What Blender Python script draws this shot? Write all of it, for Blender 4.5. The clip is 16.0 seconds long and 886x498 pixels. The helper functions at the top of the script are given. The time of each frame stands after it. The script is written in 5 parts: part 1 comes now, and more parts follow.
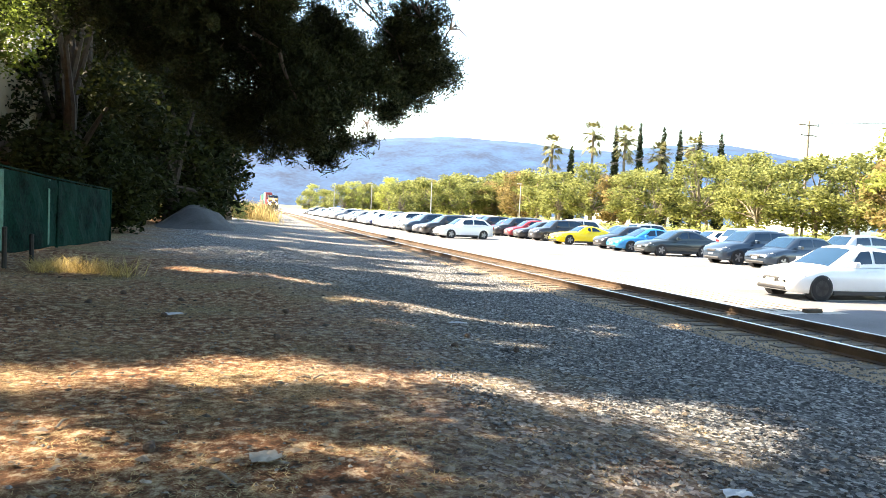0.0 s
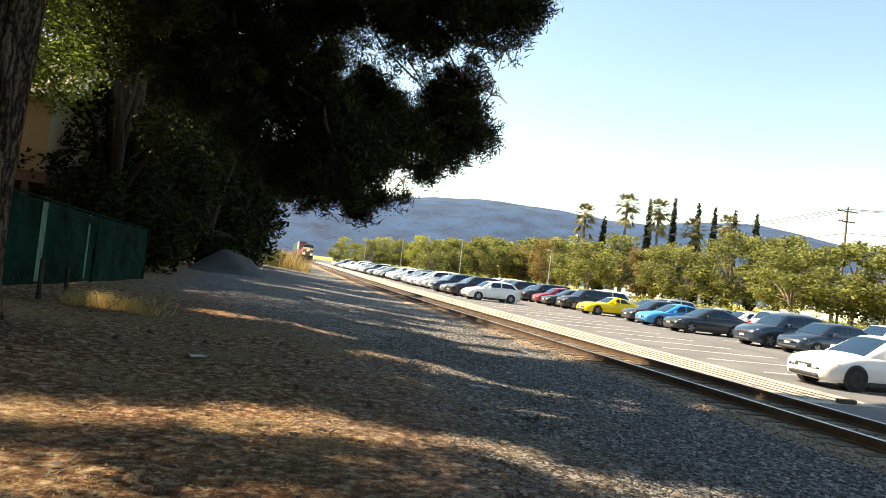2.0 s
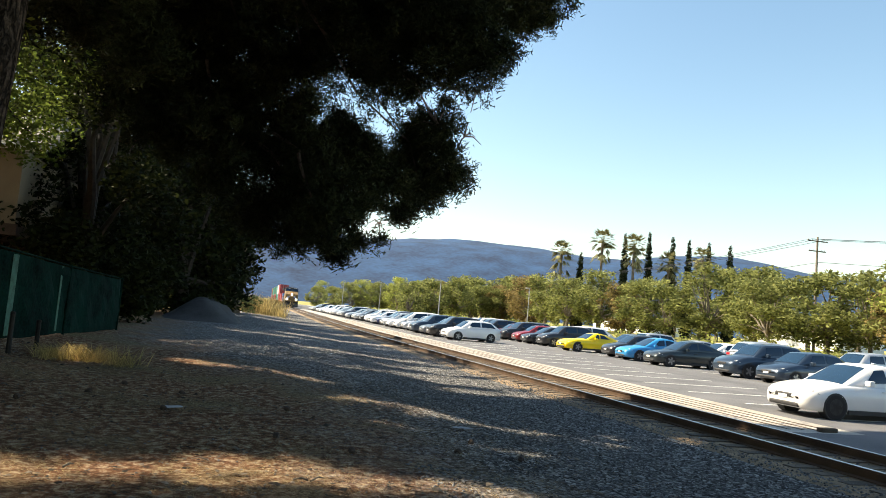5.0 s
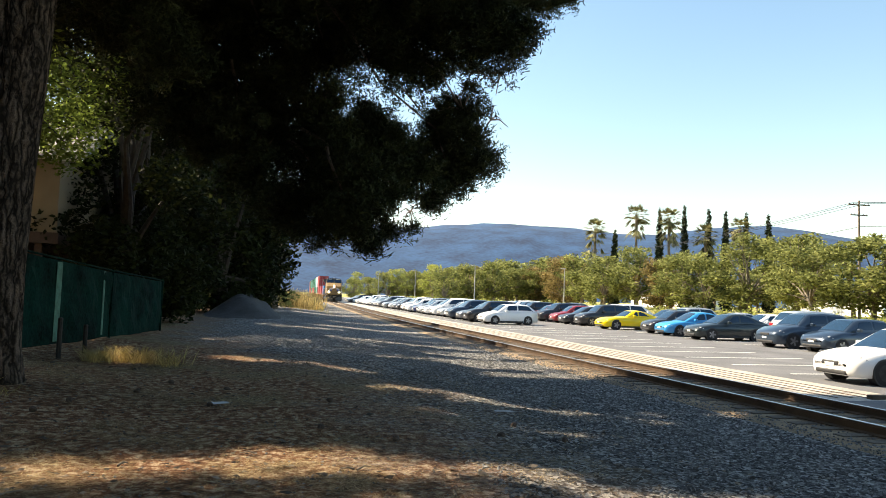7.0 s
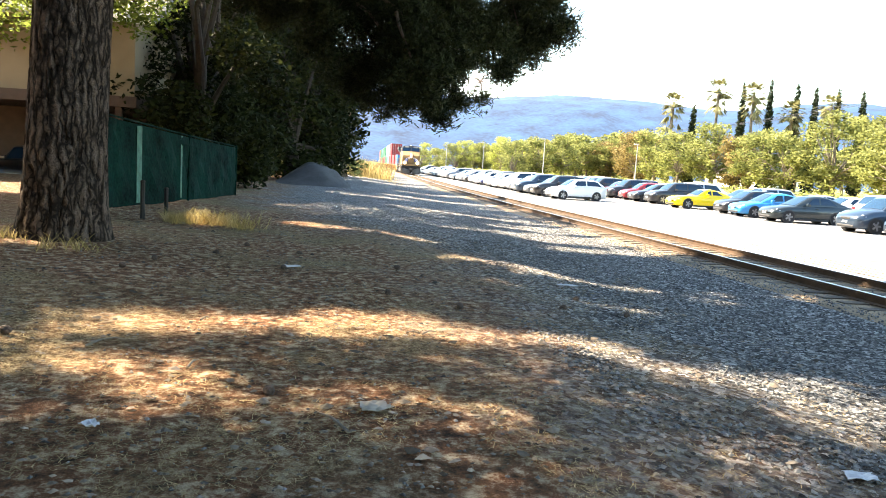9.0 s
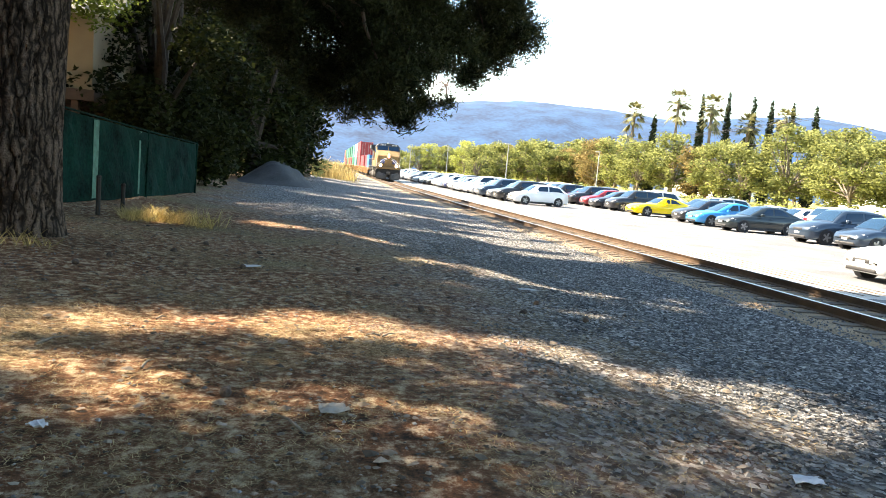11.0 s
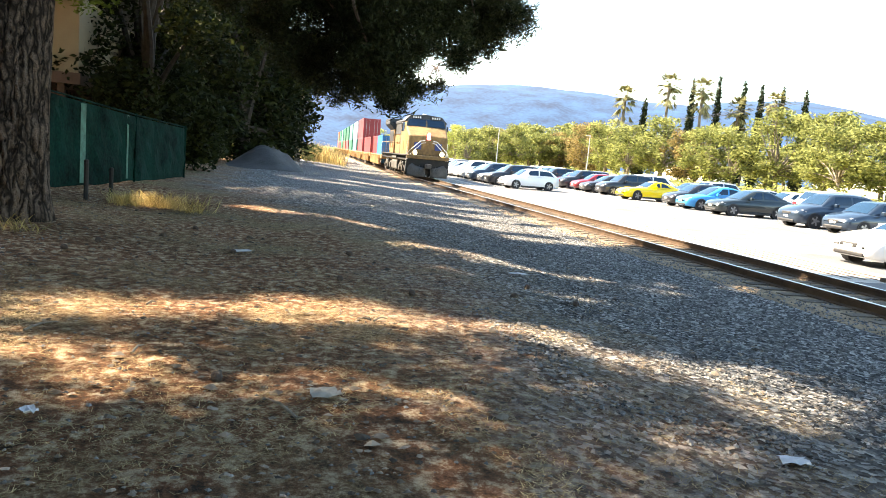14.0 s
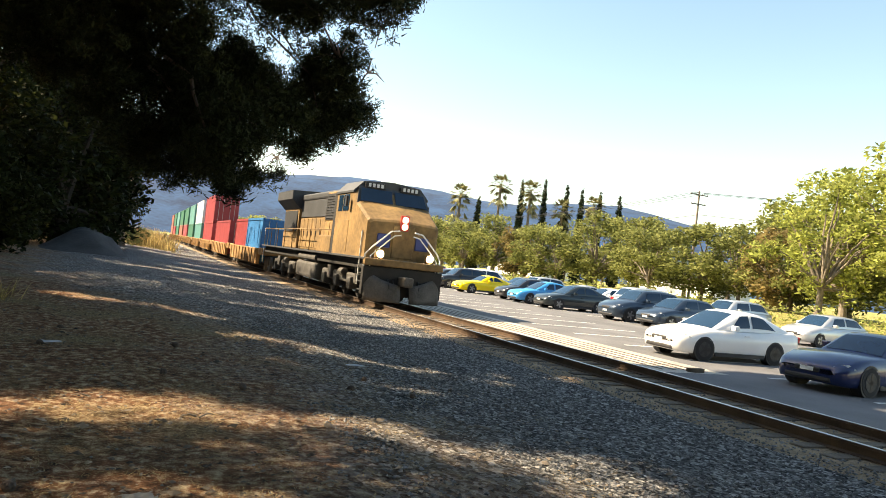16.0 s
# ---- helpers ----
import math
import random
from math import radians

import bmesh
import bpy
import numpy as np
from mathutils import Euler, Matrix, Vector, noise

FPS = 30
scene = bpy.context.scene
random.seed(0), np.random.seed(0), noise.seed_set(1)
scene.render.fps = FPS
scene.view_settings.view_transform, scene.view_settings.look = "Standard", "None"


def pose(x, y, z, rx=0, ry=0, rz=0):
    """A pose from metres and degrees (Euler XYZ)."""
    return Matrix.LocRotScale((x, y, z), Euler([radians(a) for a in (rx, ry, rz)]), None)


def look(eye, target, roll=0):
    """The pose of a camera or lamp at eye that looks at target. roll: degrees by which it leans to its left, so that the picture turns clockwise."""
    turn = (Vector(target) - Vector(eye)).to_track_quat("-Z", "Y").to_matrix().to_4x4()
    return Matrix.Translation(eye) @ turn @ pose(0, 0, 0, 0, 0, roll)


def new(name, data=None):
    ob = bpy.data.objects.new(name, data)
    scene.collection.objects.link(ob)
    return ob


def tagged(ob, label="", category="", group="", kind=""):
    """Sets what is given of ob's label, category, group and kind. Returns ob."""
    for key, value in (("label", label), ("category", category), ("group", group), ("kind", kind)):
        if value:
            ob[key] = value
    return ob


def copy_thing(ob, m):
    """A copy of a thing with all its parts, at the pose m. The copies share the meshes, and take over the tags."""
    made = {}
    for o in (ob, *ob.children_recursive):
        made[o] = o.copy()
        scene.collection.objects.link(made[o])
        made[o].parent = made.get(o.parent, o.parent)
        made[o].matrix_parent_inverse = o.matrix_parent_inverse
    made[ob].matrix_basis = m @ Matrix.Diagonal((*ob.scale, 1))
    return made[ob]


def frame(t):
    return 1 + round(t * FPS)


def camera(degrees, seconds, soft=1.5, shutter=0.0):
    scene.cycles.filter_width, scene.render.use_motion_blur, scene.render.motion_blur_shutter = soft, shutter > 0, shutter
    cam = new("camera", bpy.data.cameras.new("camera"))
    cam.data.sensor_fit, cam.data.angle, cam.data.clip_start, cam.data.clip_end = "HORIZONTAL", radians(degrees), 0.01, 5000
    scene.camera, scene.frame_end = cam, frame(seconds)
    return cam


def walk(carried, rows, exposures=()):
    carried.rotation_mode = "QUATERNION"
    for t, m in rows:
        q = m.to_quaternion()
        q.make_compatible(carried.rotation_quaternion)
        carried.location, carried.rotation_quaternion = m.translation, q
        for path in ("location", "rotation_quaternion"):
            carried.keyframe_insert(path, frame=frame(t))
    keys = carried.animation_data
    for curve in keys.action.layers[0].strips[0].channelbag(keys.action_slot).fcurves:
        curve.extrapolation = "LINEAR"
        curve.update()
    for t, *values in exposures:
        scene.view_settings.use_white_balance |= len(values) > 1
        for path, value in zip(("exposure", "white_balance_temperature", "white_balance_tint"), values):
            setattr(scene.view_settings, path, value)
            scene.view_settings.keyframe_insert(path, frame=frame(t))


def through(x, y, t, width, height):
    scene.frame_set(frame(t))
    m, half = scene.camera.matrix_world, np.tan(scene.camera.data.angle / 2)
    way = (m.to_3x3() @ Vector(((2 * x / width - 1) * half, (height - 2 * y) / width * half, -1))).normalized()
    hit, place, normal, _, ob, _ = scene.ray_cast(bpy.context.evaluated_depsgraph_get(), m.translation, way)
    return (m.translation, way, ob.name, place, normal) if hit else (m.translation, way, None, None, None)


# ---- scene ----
cam = camera(63.0, 16.0, soft=0.9)
PATH = [
    (0.0, pose(0, 0, 1.9, 87.06, -2.65, -17.48)),
    (0.5, pose(0, 0, 1.9, 91.51, -2.14, -20.26)),
    (1.0, pose(0, 0, 1.9, 92.84, -5.36, -21.03)),
    (1.5, pose(0, 0, 1.9, 90.23, -6.58, -15.15)),
    (2.0, pose(0, 0, 1.9, 91.66, -6.60, -15.19)),
    (2.5, pose(0, 0, 1.9, 93.58, -6.24, -16.78)),
    (3.0, pose(0, 0, 1.9, 93.78, -5.66, -16.25)),
    (5.5, pose(0, 0, 1.9, 95.17, -4.75, -16.92)),
    (6.0, pose(0, 0, 1.9, 94.68, -4.55, -15.57)),
    (6.5, pose(0, 0, 1.9, 94.85, -4.13, -14.57)),
    (7.0, pose(0, 0, 1.9, 93.76, -1.92, -14.03)),
    (7.5, pose(0, 0, 1.9, 89.29, 1.61, -8.61)),
    (8.0, pose(0, 0, 1.9, 82.83, 0.07, -5.52)),
    (8.5, pose(0, 0, 1.9, 82.82, -1.87, -7.28)),
    (9.0, pose(0, 0, 1.9, 83.42, -3.46, -8.68)),
    (11.5, pose(0, 0, 1.9, 83.96, -4.35, -12.24)),
    (12.0, pose(0, 0, 1.9, 84.38, -3.55, -12.53)),
    (12.5, pose(0, 0, 1.9, 83.48, -2.50, -9.99)),
    (13.0, pose(0, 0, 1.9, 81.47, -2.27, -9.33)),
    (13.5, pose(0, 0, 1.9, 82.53, -3.79, -11.06)),
    (14.0, pose(0, 0, 1.9, 82.67, -4.83, -12.29)),
    (14.5, pose(0, 0, 1.9, 84.89, -3.42, -10.79)),
    (15.0, pose(0, 0, 1.9, 87.46, -6.78, -14.19)),
    (15.5, pose(0, 0, 1.9, 88.94, -7.42, -18.74)),
    (16.0, pose(0, 0, 1.9, 91.13, -6.49, -25.02)),
]
EXPOSURE = [(0.0, 2.76, 7800, 10), (0.3, 1.98, 8200, 10), (0.6, 1.48, 8500, 10), (1.5, 1.38, 8700, 10), (2.0, 1.60, 8700, 10), (3.0, 1.49, 8400, 10), (5.5, 1.31, 7600, 7), (6.5, 1.36, 7700, 8), (7.2, 1.51, 7800, 9), (7.6, 1.75, 7800, 10),
            (8.0, 2.25, 7600, 10), (8.5, 2.70, 7800, 10), (9.0, 2.90, 7800, 10), (11.5, 2.50, 7700, 10), (12.5, 2.40, 7800, 10)]
EXPOSURE += [(13.5, 2.77, 7900, 10), (14.5, 2.61, 7900, 10), (15.0, 2.40, 8100, 10), (15.5, 2.00, 8400, 10), (16.0, 1.65, 8700, 10)]
walk(cam, PATH, EXPOSURE)

# ---- light: clear sky, sun from ahead on the tree side ----
SUN_AZ, SUN_EL = radians(-57.5), radians(43)          # azimuth from +y towards +x
SUN_DIR = Vector((math.sin(SUN_AZ) * math.cos(SUN_EL), math.cos(SUN_AZ) * math.cos(SUN_EL), math.sin(SUN_EL)))
world = bpy.data.worlds.new("sky")
scene.world = world
world.use_nodes = True
wn = world.node_tree
sky = wn.nodes.new("ShaderNodeTexSky")
sky.sky_type = "NISHITA"
sky.sun_disc = False
sky.sun_elevation, sky.sun_rotation = SUN_EL, SUN_AZ
sky.dust_density, sky.air_density, sky.ozone_density = 0.8, 1.15, 1.0
wn.nodes["Background"].inputs["Strength"].default_value = 0.105
tone = wn.nodes.new("ShaderNodeHueSaturation")
tone.inputs["Saturation"].default_value = 1.15
tone.inputs["Hue"].default_value = 0.497
wn.links.new(sky.outputs[0], tone.inputs["Color"])
wn.links.new(tone.outputs[0], wn.nodes["Background"].inputs["Color"])
sun_data = bpy.data.lights.new("sun", "SUN")
sun_data.energy, sun_data.angle, sun_data.color = 5.0, radians(0.5), (1.0, 0.92, 0.8)
sun = new("sun", sun_data)
sun.matrix_world = look(SUN_DIR * 60, (0, 0, 0))

R = random.Random(7)


# ---- materials ----
def mat(name, color, rough=0.8, metal=0.0, spread=0.25, scale=3.0, fine=40.0, bump=0.15, second=None, island=0.0, object_random=0.0, coat=0.0, bump_dist=0.02):
    """A surface with two scales of variation, a bump and, for pieces, a shift of tone from piece to piece."""
    m = bpy.data.materials.new(name)
    m.use_nodes = True
    n, l = m.node_tree.nodes, m.node_tree.links
    b = n["Principled BSDF"]
    co = n.new("ShaderNodeTexCoord")
    big, small = n.new("ShaderNodeTexNoise"), n.new("ShaderNodeTexNoise")
    big.inputs["Scale"].default_value, small.inputs["Scale"].default_value = scale, fine
    big.inputs["Detail"].default_value = small.inputs["Detail"].default_value = 4
    l.new(co.outputs["Object"], big.inputs["Vector"]), l.new(co.outputs["Object"], small.inputs["Vector"])
    add = n.new("ShaderNodeMath")
    add.operation = "ADD"
    half = n.new("ShaderNodeMath")
    half.operation, half.inputs[1].default_value = "MULTIPLY", 0.6
    l.new(small.outputs["Fac"], half.inputs[0]), l.new(big.outputs["Fac"], add.inputs[0]), l.new(half.outputs[0], add.inputs[1])
    ramp = n.new("ShaderNodeValToRGB")
    c2 = second or tuple(min(1, c * (1 + spread)) for c in color)
    c1 = tuple(c * (1 - spread) for c in color)
    ramp.color_ramp.elements[0].position, ramp.color_ramp.elements[1].position = 0.55, 1.05
    ramp.color_ramp.elements[0].color, ramp.color_ramp.elements[1].color = (*c1, 1), (*c2, 1)
    l.new(add.outputs[0], ramp.inputs[0])
    out = ramp.outputs[0]
    if island or object_random:
        src = n.new("ShaderNodeNewGeometry") if island else n.new("ShaderNodeObjectInfo")
        amount = island or object_random
        mr = n.new("ShaderNodeMapRange")
        mr.inputs["To Min"].default_value, mr.inputs["To Max"].default_value = 1 - amount, 1 + amount
        l.new(src.outputs["Random Per Island" if island else "Random"], mr.inputs["Value"])
        mul = n.new("ShaderNodeVectorMath")
        mul.operation = "SCALE"
        l.new(out, mul.inputs[0]), l.new(mr.outputs[0], mul.inputs["Scale"])
        out = mul.outputs[0]
    l.new(out, b.inputs["Base Color"])
    b.inputs["Roughness"].default_value, b.inputs["Metallic"].default_value = rough, metal
    b.inputs["Coat Weight"].default_value = coat
    if bump:
        bp = n.new("ShaderNodeBump")
        bp.inputs["Strength"].default_value, bp.inputs["Distance"].default_value = bump, bump_dist
        l.new(small.outputs["Fac"], bp.inputs["Height"]), l.new(bp.outputs[0], b.inputs["Normal"])
    return m


def leaf_mat(name, color, second, through=0.25):
    """Leaves: tone from leaf to leaf, some light passes through."""
    m = mat(name, color, rough=0.6, second=second, island=0.5, bump=0, scale=0.4, fine=3.0)
    n, l = m.node_tree.nodes, m.node_tree.links
    b, t, mix = n["Principled BSDF"], n.new("ShaderNodeBsdfTranslucent"), n.new("ShaderNodeMixShader")
    b.inputs["Specular IOR Level"].default_value = 0.06
    l.new(b.inputs["Base Color"].links[0].from_socket, t.inputs["Color"])
    mix.inputs[0].default_value = through
    l.new(b.outputs[0], mix.inputs[1]), l.new(t.outputs[0], mix.inputs[2])
    l.new(mix.outputs[0], n["Material Output"].inputs["Surface"])
    return m


def glow_mat(name, color, strength):
    m = bpy.data.materials.new(name)
    m.use_nodes = True
    b = m.node_tree.nodes["Principled BSDF"]
    b.inputs["Base Color"].default_value = (0.8, 0.8, 0.8, 1)
    b.inputs["Emission Color"].default_value, b.inputs["Emission Strength"].default_value = (*color, 1), strength
    return m


def bark_material():
    """Deeply furrowed pine bark: long plates, paler on their faces, dark in the furrows."""
    m = bpy.data.materials.new("furrowed_pine_bark")
    m.use_nodes = True
    n, l = m.node_tree.nodes, m.node_tree.links
    b = n["Principled BSDF"]
    co, mp, warp = n.new("ShaderNodeTexCoord"), n.new("ShaderNodeMapping"), n.new("ShaderNodeTexNoise")
    mp.inputs["Scale"].default_value = (1.0, 1.0, 0.14)
    warp.inputs["Scale"].default_value = 5.0
    add = n.new("ShaderNodeVectorMath")
    add.operation = "MULTIPLY_ADD"
    add.inputs[1].default_value = (0.16, 0.16, 0.5)
    l.new(co.outputs["Object"], warp.inputs["Vector"])
    l.new(warp.outputs["Color"], add.inputs[0])
    l.new(co.outputs["Object"], add.inputs[2])
    l.new(add.outputs[0], mp.inputs["Vector"])
    v = n.new("ShaderNodeTexVoronoi")
    v.feature = "DISTANCE_TO_EDGE"
    v.inputs["Scale"].default_value = 9.0
    l.new(mp.outputs[0], v.inputs["Vector"])
    fine = n.new("ShaderNodeTexNoise")
    fine.inputs["Scale"].default_value, fine.inputs["Detail"].default_value = 38.0, 6
    l.new(co.outputs["Object"], fine.inputs["Vector"])
    mul = n.new("ShaderNodeMath")
    mul.operation = "MULTIPLY"
    l.new(v.outputs["Distance"], mul.inputs[0]), l.new(fine.outputs["Fac"], mul.inputs[1])
    r = n.new("ShaderNodeValToRGB")
    e = r.color_ramp.elements
    e[0].position, e[0].color, e[1].position, e[1].color = 0.015, (0.018, 0.013, 0.01, 1), 0.16, (0.15, 0.11, 0.085, 1)
    l.new(mul.outputs[0], r.inputs[0])
    l.new(r.outputs[0], b.inputs["Base Color"])
    b.inputs["Roughness"].default_value, b.inputs["Specular IOR Level"].default_value = 0.95, 0.1
    bp = n.new("ShaderNodeBump")
    bp.inputs["Strength"].default_value, bp.inputs["Distance"].default_value = 1.0, 0.12
    l.new(mul.outputs[0], bp.inputs["Height"]), l.new(bp.outputs[0], b.inputs["Normal"])
    return m


def ground_material():
    """Red-brown needle-strewn dirt beside the trees, grey ballast gravel towards the track, dry grass far out."""
    m = bpy.data.materials.new("dirt_and_gravel")
    m.use_nodes = True
    n, l = m.node_tree.nodes, m.node_tree.links
    b = n["Principled BSDF"]
    co = n.new("ShaderNodeTexCoord")
    sep = n.new("ShaderNodeSeparateXYZ")
    l.new(co.outputs["Object"], sep.inputs[0])

    def noise_of(scale, detail=5, rough=0.6):
        t = n.new("ShaderNodeTexNoise")
        t.inputs["Scale"].default_value, t.inputs["Detail"].default_value, t.inputs["Roughness"].default_value = scale, detail, rough
        l.new(co.outputs["Object"], t.inputs["Vector"])
        return t.outputs["Fac"]

    def ramp(fac, stops):
        r = n.new("ShaderNodeValToRGB")
        e = r.color_ramp.elements
        while len(e) < len(stops):
            e.new(0.5)
        for k, (p, c) in zip(e, stops):
            k.position, k.color = p, (*c, 1)
        l.new(fac, r.inputs[0])
        return r.outputs[0]

    def mixed(fac, a, c):
        x = n.new("ShaderNodeMix")
        x.data_type = "RGBA"
        l.new(fac, x.inputs["Factor"]), l.new(a, x.inputs["A"]), l.new(c, x.inputs["B"])
        return x.outputs["Result"]

    def maths(op, a, c):
        x = n.new("ShaderNodeMath")
        x.operation = op
        for k, v in enumerate((a, c)):
            if isinstance(v, (int, float)):
                x.inputs[k].default_value = v
            else:
                l.new(v, x.inputs[k])
        return x.outputs[0]

    dirt = ramp(noise_of(9, 8, 0.75), [(0.36, (0.035, 0.022, 0.014)), (0.5, (0.2, 0.09, 0.044)), (0.64, (0.6, 0.48, 0.33))])
    straw = ramp(noise_of(30, 6, 0.8), [(0.4, (0.04, 0.03, 0.016)), (0.52, (0.24, 0.17, 0.085)), (0.65, (0.68, 0.57, 0.36))])
    vor = n.new("ShaderNodeTexVoronoi")
    vor.inputs["Scale"].default_value = 22
    l.new(co.outputs["Object"], vor.inputs["Vector"])
    stone = ramp(vor.outputs["Color"], [(0.1, (0.018, 0.018, 0.019)), (0.5, (0.115, 0.114, 0.113)), (0.9, (0.48, 0.47, 0.45))])
    grass = ramp(noise_of(0.6, 8, 0.7), [(0.35, (0.16, 0.17, 0.05)), (0.55, (0.34, 0.30, 0.11)), (0.7, (0.48, 0.42, 0.2))])
    patch = ramp(noise_of(0.45), [(0.5, (0, 0, 0)), (0.66, (1, 1, 1))])
    left = mixed(patch, dirt, straw)
    wob = maths("MULTIPLY", maths("SUBTRACT", noise_of(0.8), 0.5), 5.0)
    edge = maths("ADD", sep.outputs["X"], wob)
    away = n.new("ShaderNodeMapRange")
    away.inputs["From Min"].default_value, away.inputs["From Max"].default_value, away.inputs["To Max"].default_value = 13.0, 24.0, 4.5
    l.new(sep.outputs["Y"], away.inputs["Value"])
    shoulder = maths("ADD", edge, away.outputs[0])
    fac = n.new("ShaderNodeMapRange")
    fac.inputs["From Min"].default_value, fac.inputs["From Max"].default_value = 0.8, 3.9
    l.new(shoulder, fac.inputs["Value"])
    near = mixed(fac.outputs[0], left, stone)
    far = n.new("ShaderNodeMapRange")
    far.inputs["From Min"].default_value, far.inputs["From Max"].default_value = 36.0, 38.5
    l.new(edge, far.inputs["Value"])
    l.new(mixed(far.outputs[0], near, grass), b.inputs["Base Color"])
    b.inputs["Roughness"].default_value = 0.95
    b.inputs["Specular IOR Level"].default_value = 0.15
    bp = n.new("ShaderNodeBump")
    bp.inputs["Strength"].default_value, bp.inputs["Distance"].default_value = 1.0, 0.06
    l.new(maths("ADD", noise_of(18, 8, 0.8), maths("MULTIPLY", vor.outputs["Distance"], fac.outputs[0])), bp.inputs["Height"])
    l.new(bp.outputs[0], b.inputs["Normal"])
    return m


M_GROUND = ground_material()
M_ASPHALT = mat("worn_asphalt", (0.115, 0.115, 0.12), 0.9, spread=0.3, scale=0.5, fine=60, bump=0.3)
M_LINE = mat("worn_white_line_paint", (0.6, 0.6, 0.57), 0.8, spread=0.2, scale=2, bump=0)
M_BALLAST = mat("ballast_stone", (0.27, 0.19, 0.115), 0.95, spread=0.4, scale=1.5, fine=25, bump=1.0, bump_dist=0.06)
M_STRIP = mat("pale_fine_gravel", (0.37, 0.335, 0.29), 0.95, spread=0.25, scale=0.9, fine=30, bump=0.6)
M_STONE = mat("loose_stone", (0.14, 0.138, 0.135), 0.95, spread=0.3, fine=30, island=0.6)
M_TIE = mat("old_timber_tie", (0.1, 0.075, 0.052), 0.9, spread=0.4, scale=4, fine=40, bump=0.5, object_random=0.3)
M_RAIL = mat("rusty_rail_steel", (0.07, 0.042, 0.025), 0.75, 0.3, spread=0.4, scale=3, fine=60)
M_RAILHEAD = mat("polished_rail_head", (0.55, 0.54, 0.53), 0.3, 1.0, spread=0.15)
M_TRUNK = bark_material()
M_BARK = mat("pine_bark", (0.085, 0.06, 0.047), 0.95, spread=0.5, scale=6, fine=30, bump=0.9, bump_dist=0.03)
M_BARK3 = mat("dark_bark", (0.04, 0.032, 0.026), 0.95, spread=0.4, scale=5, fine=30, bump=0.7)
M_BARK2 = mat("grey_bark", (0.17, 0.14, 0.11), 0.95, spread=0.4, scale=5, fine=30, bump=0.7)
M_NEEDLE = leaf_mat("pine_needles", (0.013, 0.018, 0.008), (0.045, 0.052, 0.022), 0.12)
# near-black leaf colour stands in for deep shade in the trees
M_DARKLEAF = leaf_mat("shade_darkened_leaves", (0.009, 0.012, 0.005), (0.036, 0.044, 0.013), 0.3)
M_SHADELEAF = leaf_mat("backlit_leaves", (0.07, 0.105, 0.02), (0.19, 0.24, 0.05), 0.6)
M_LEAF = leaf_mat("olive_leaves", (0.11, 0.135, 0.042), (0.28, 0.29, 0.105), 0.55)
M_LEAF2 = leaf_mat("browning_leaves", (0.16, 0.125, 0.05), (0.3, 0.23, 0.1), 0.5)
M_LEAF3 = leaf_mat("yellow_green_leaves", (0.2, 0.24, 0.055), (0.4, 0.42, 0.12), 0.55)
M_CYPRESS = leaf_mat("cypress_scales", (0.02, 0.035, 0.018), (0.045, 0.06, 0.03), 0.1)
M_PALM = leaf_mat("palm_fronds", (0.13, 0.14, 0.06), (0.26, 0.24, 0.12), 0.25)
M_STRAW = leaf_mat("dry_golden_stalks", (0.36, 0.26, 0.1), (0.6, 0.46, 0.2), 0.3)
M_LITTER = leaf_mat("fallen_needles", (0.17, 0.108, 0.054), (0.46, 0.35, 0.185), 0.1)
M_CHIP = mat("bark_and_leaf_chips", (0.15, 0.12, 0.092), 0.95, spread=0.5, fine=30, island=0.85, bump=0)
# hill base colour carries the blue of distance haze
M_HILL = mat("hazed_wooded_hillside", (0.004, 0.03, 0.088), 1.0, spread=0.35, scale=0.012, fine=0.07, bump=0, second=(0.014, 0.06, 0.145))
M_GLASS = mat("car_glass", (0.01, 0.03, 0.06), 0.03, spread=0.1, bump=0)
M_TYRE = mat("tyre_rubber", (0.018, 0.018, 0.02), 0.85, spread=0.2, fine=80)
M_RIM = mat("alloy_rim", (0.3, 0.3, 0.31), 0.35, 0.8, spread=0.15)
M_RIMDARK = mat("dark_alloy_rim", (0.035, 0.035, 0.04), 0.4, 0.6, spread=0.15)
M_BLACKPLASTIC = mat("black_trim_plastic", (0.025, 0.025, 0.027), 0.6, spread=0.2)
M_LENS = mat("clear_lamp_lens", (0.4, 0.42, 0.45), 0.1, spread=0.1, bump=0)
M_REDLENS = mat("red_lamp_lens", (0.45, 0.02, 0.02), 0.15, spread=0.1, bump=0)
M_PLATE = mat("plate_white", (0.75, 0.75, 0.72), 0.5, spread=0.08, bump=0)
M_YELLOW = mat("weathered_yellow_engine_paint", (0.2, 0.12, 0.045), 0.75, spread=0.45, scale=0.8, fine=6, bump=0.05)
M_ENGGREY = mat("engine_grey_paint", (0.045, 0.047, 0.05), 0.6, spread=0.25, scale=1.2, fine=12)
M_UNDER = mat("oily_black_underframe", (0.014, 0.013, 0.012), 0.8, spread=0.5, scale=2, fine=20)
M_TRUCK = mat("dusty_silver_truck_frame", (0.075, 0.07, 0.064), 0.8, 0.1, spread=0.4, scale=2, fine=20)
M_WHITE = mat("white_paint", (0.75, 0.75, 0.73), 0.5, spread=0.12)
M_BLUEMARK = mat("dark_blue_mark_paint", (0.03, 0.05, 0.2), 0.5, spread=0.15)
M_REDMARK = mat("red_stripe_paint", (0.5, 0.05, 0.04), 0.5, spread=0.15)
M_WELL = mat("tan_yellow_well_car_paint", (0.27, 0.145, 0.05), 0.8, spread=0.4, scale=0.8, fine=9)
M_LAMP = glow_mat("lit_headlamp", (1.0, 0.9, 0.75), 22.0)
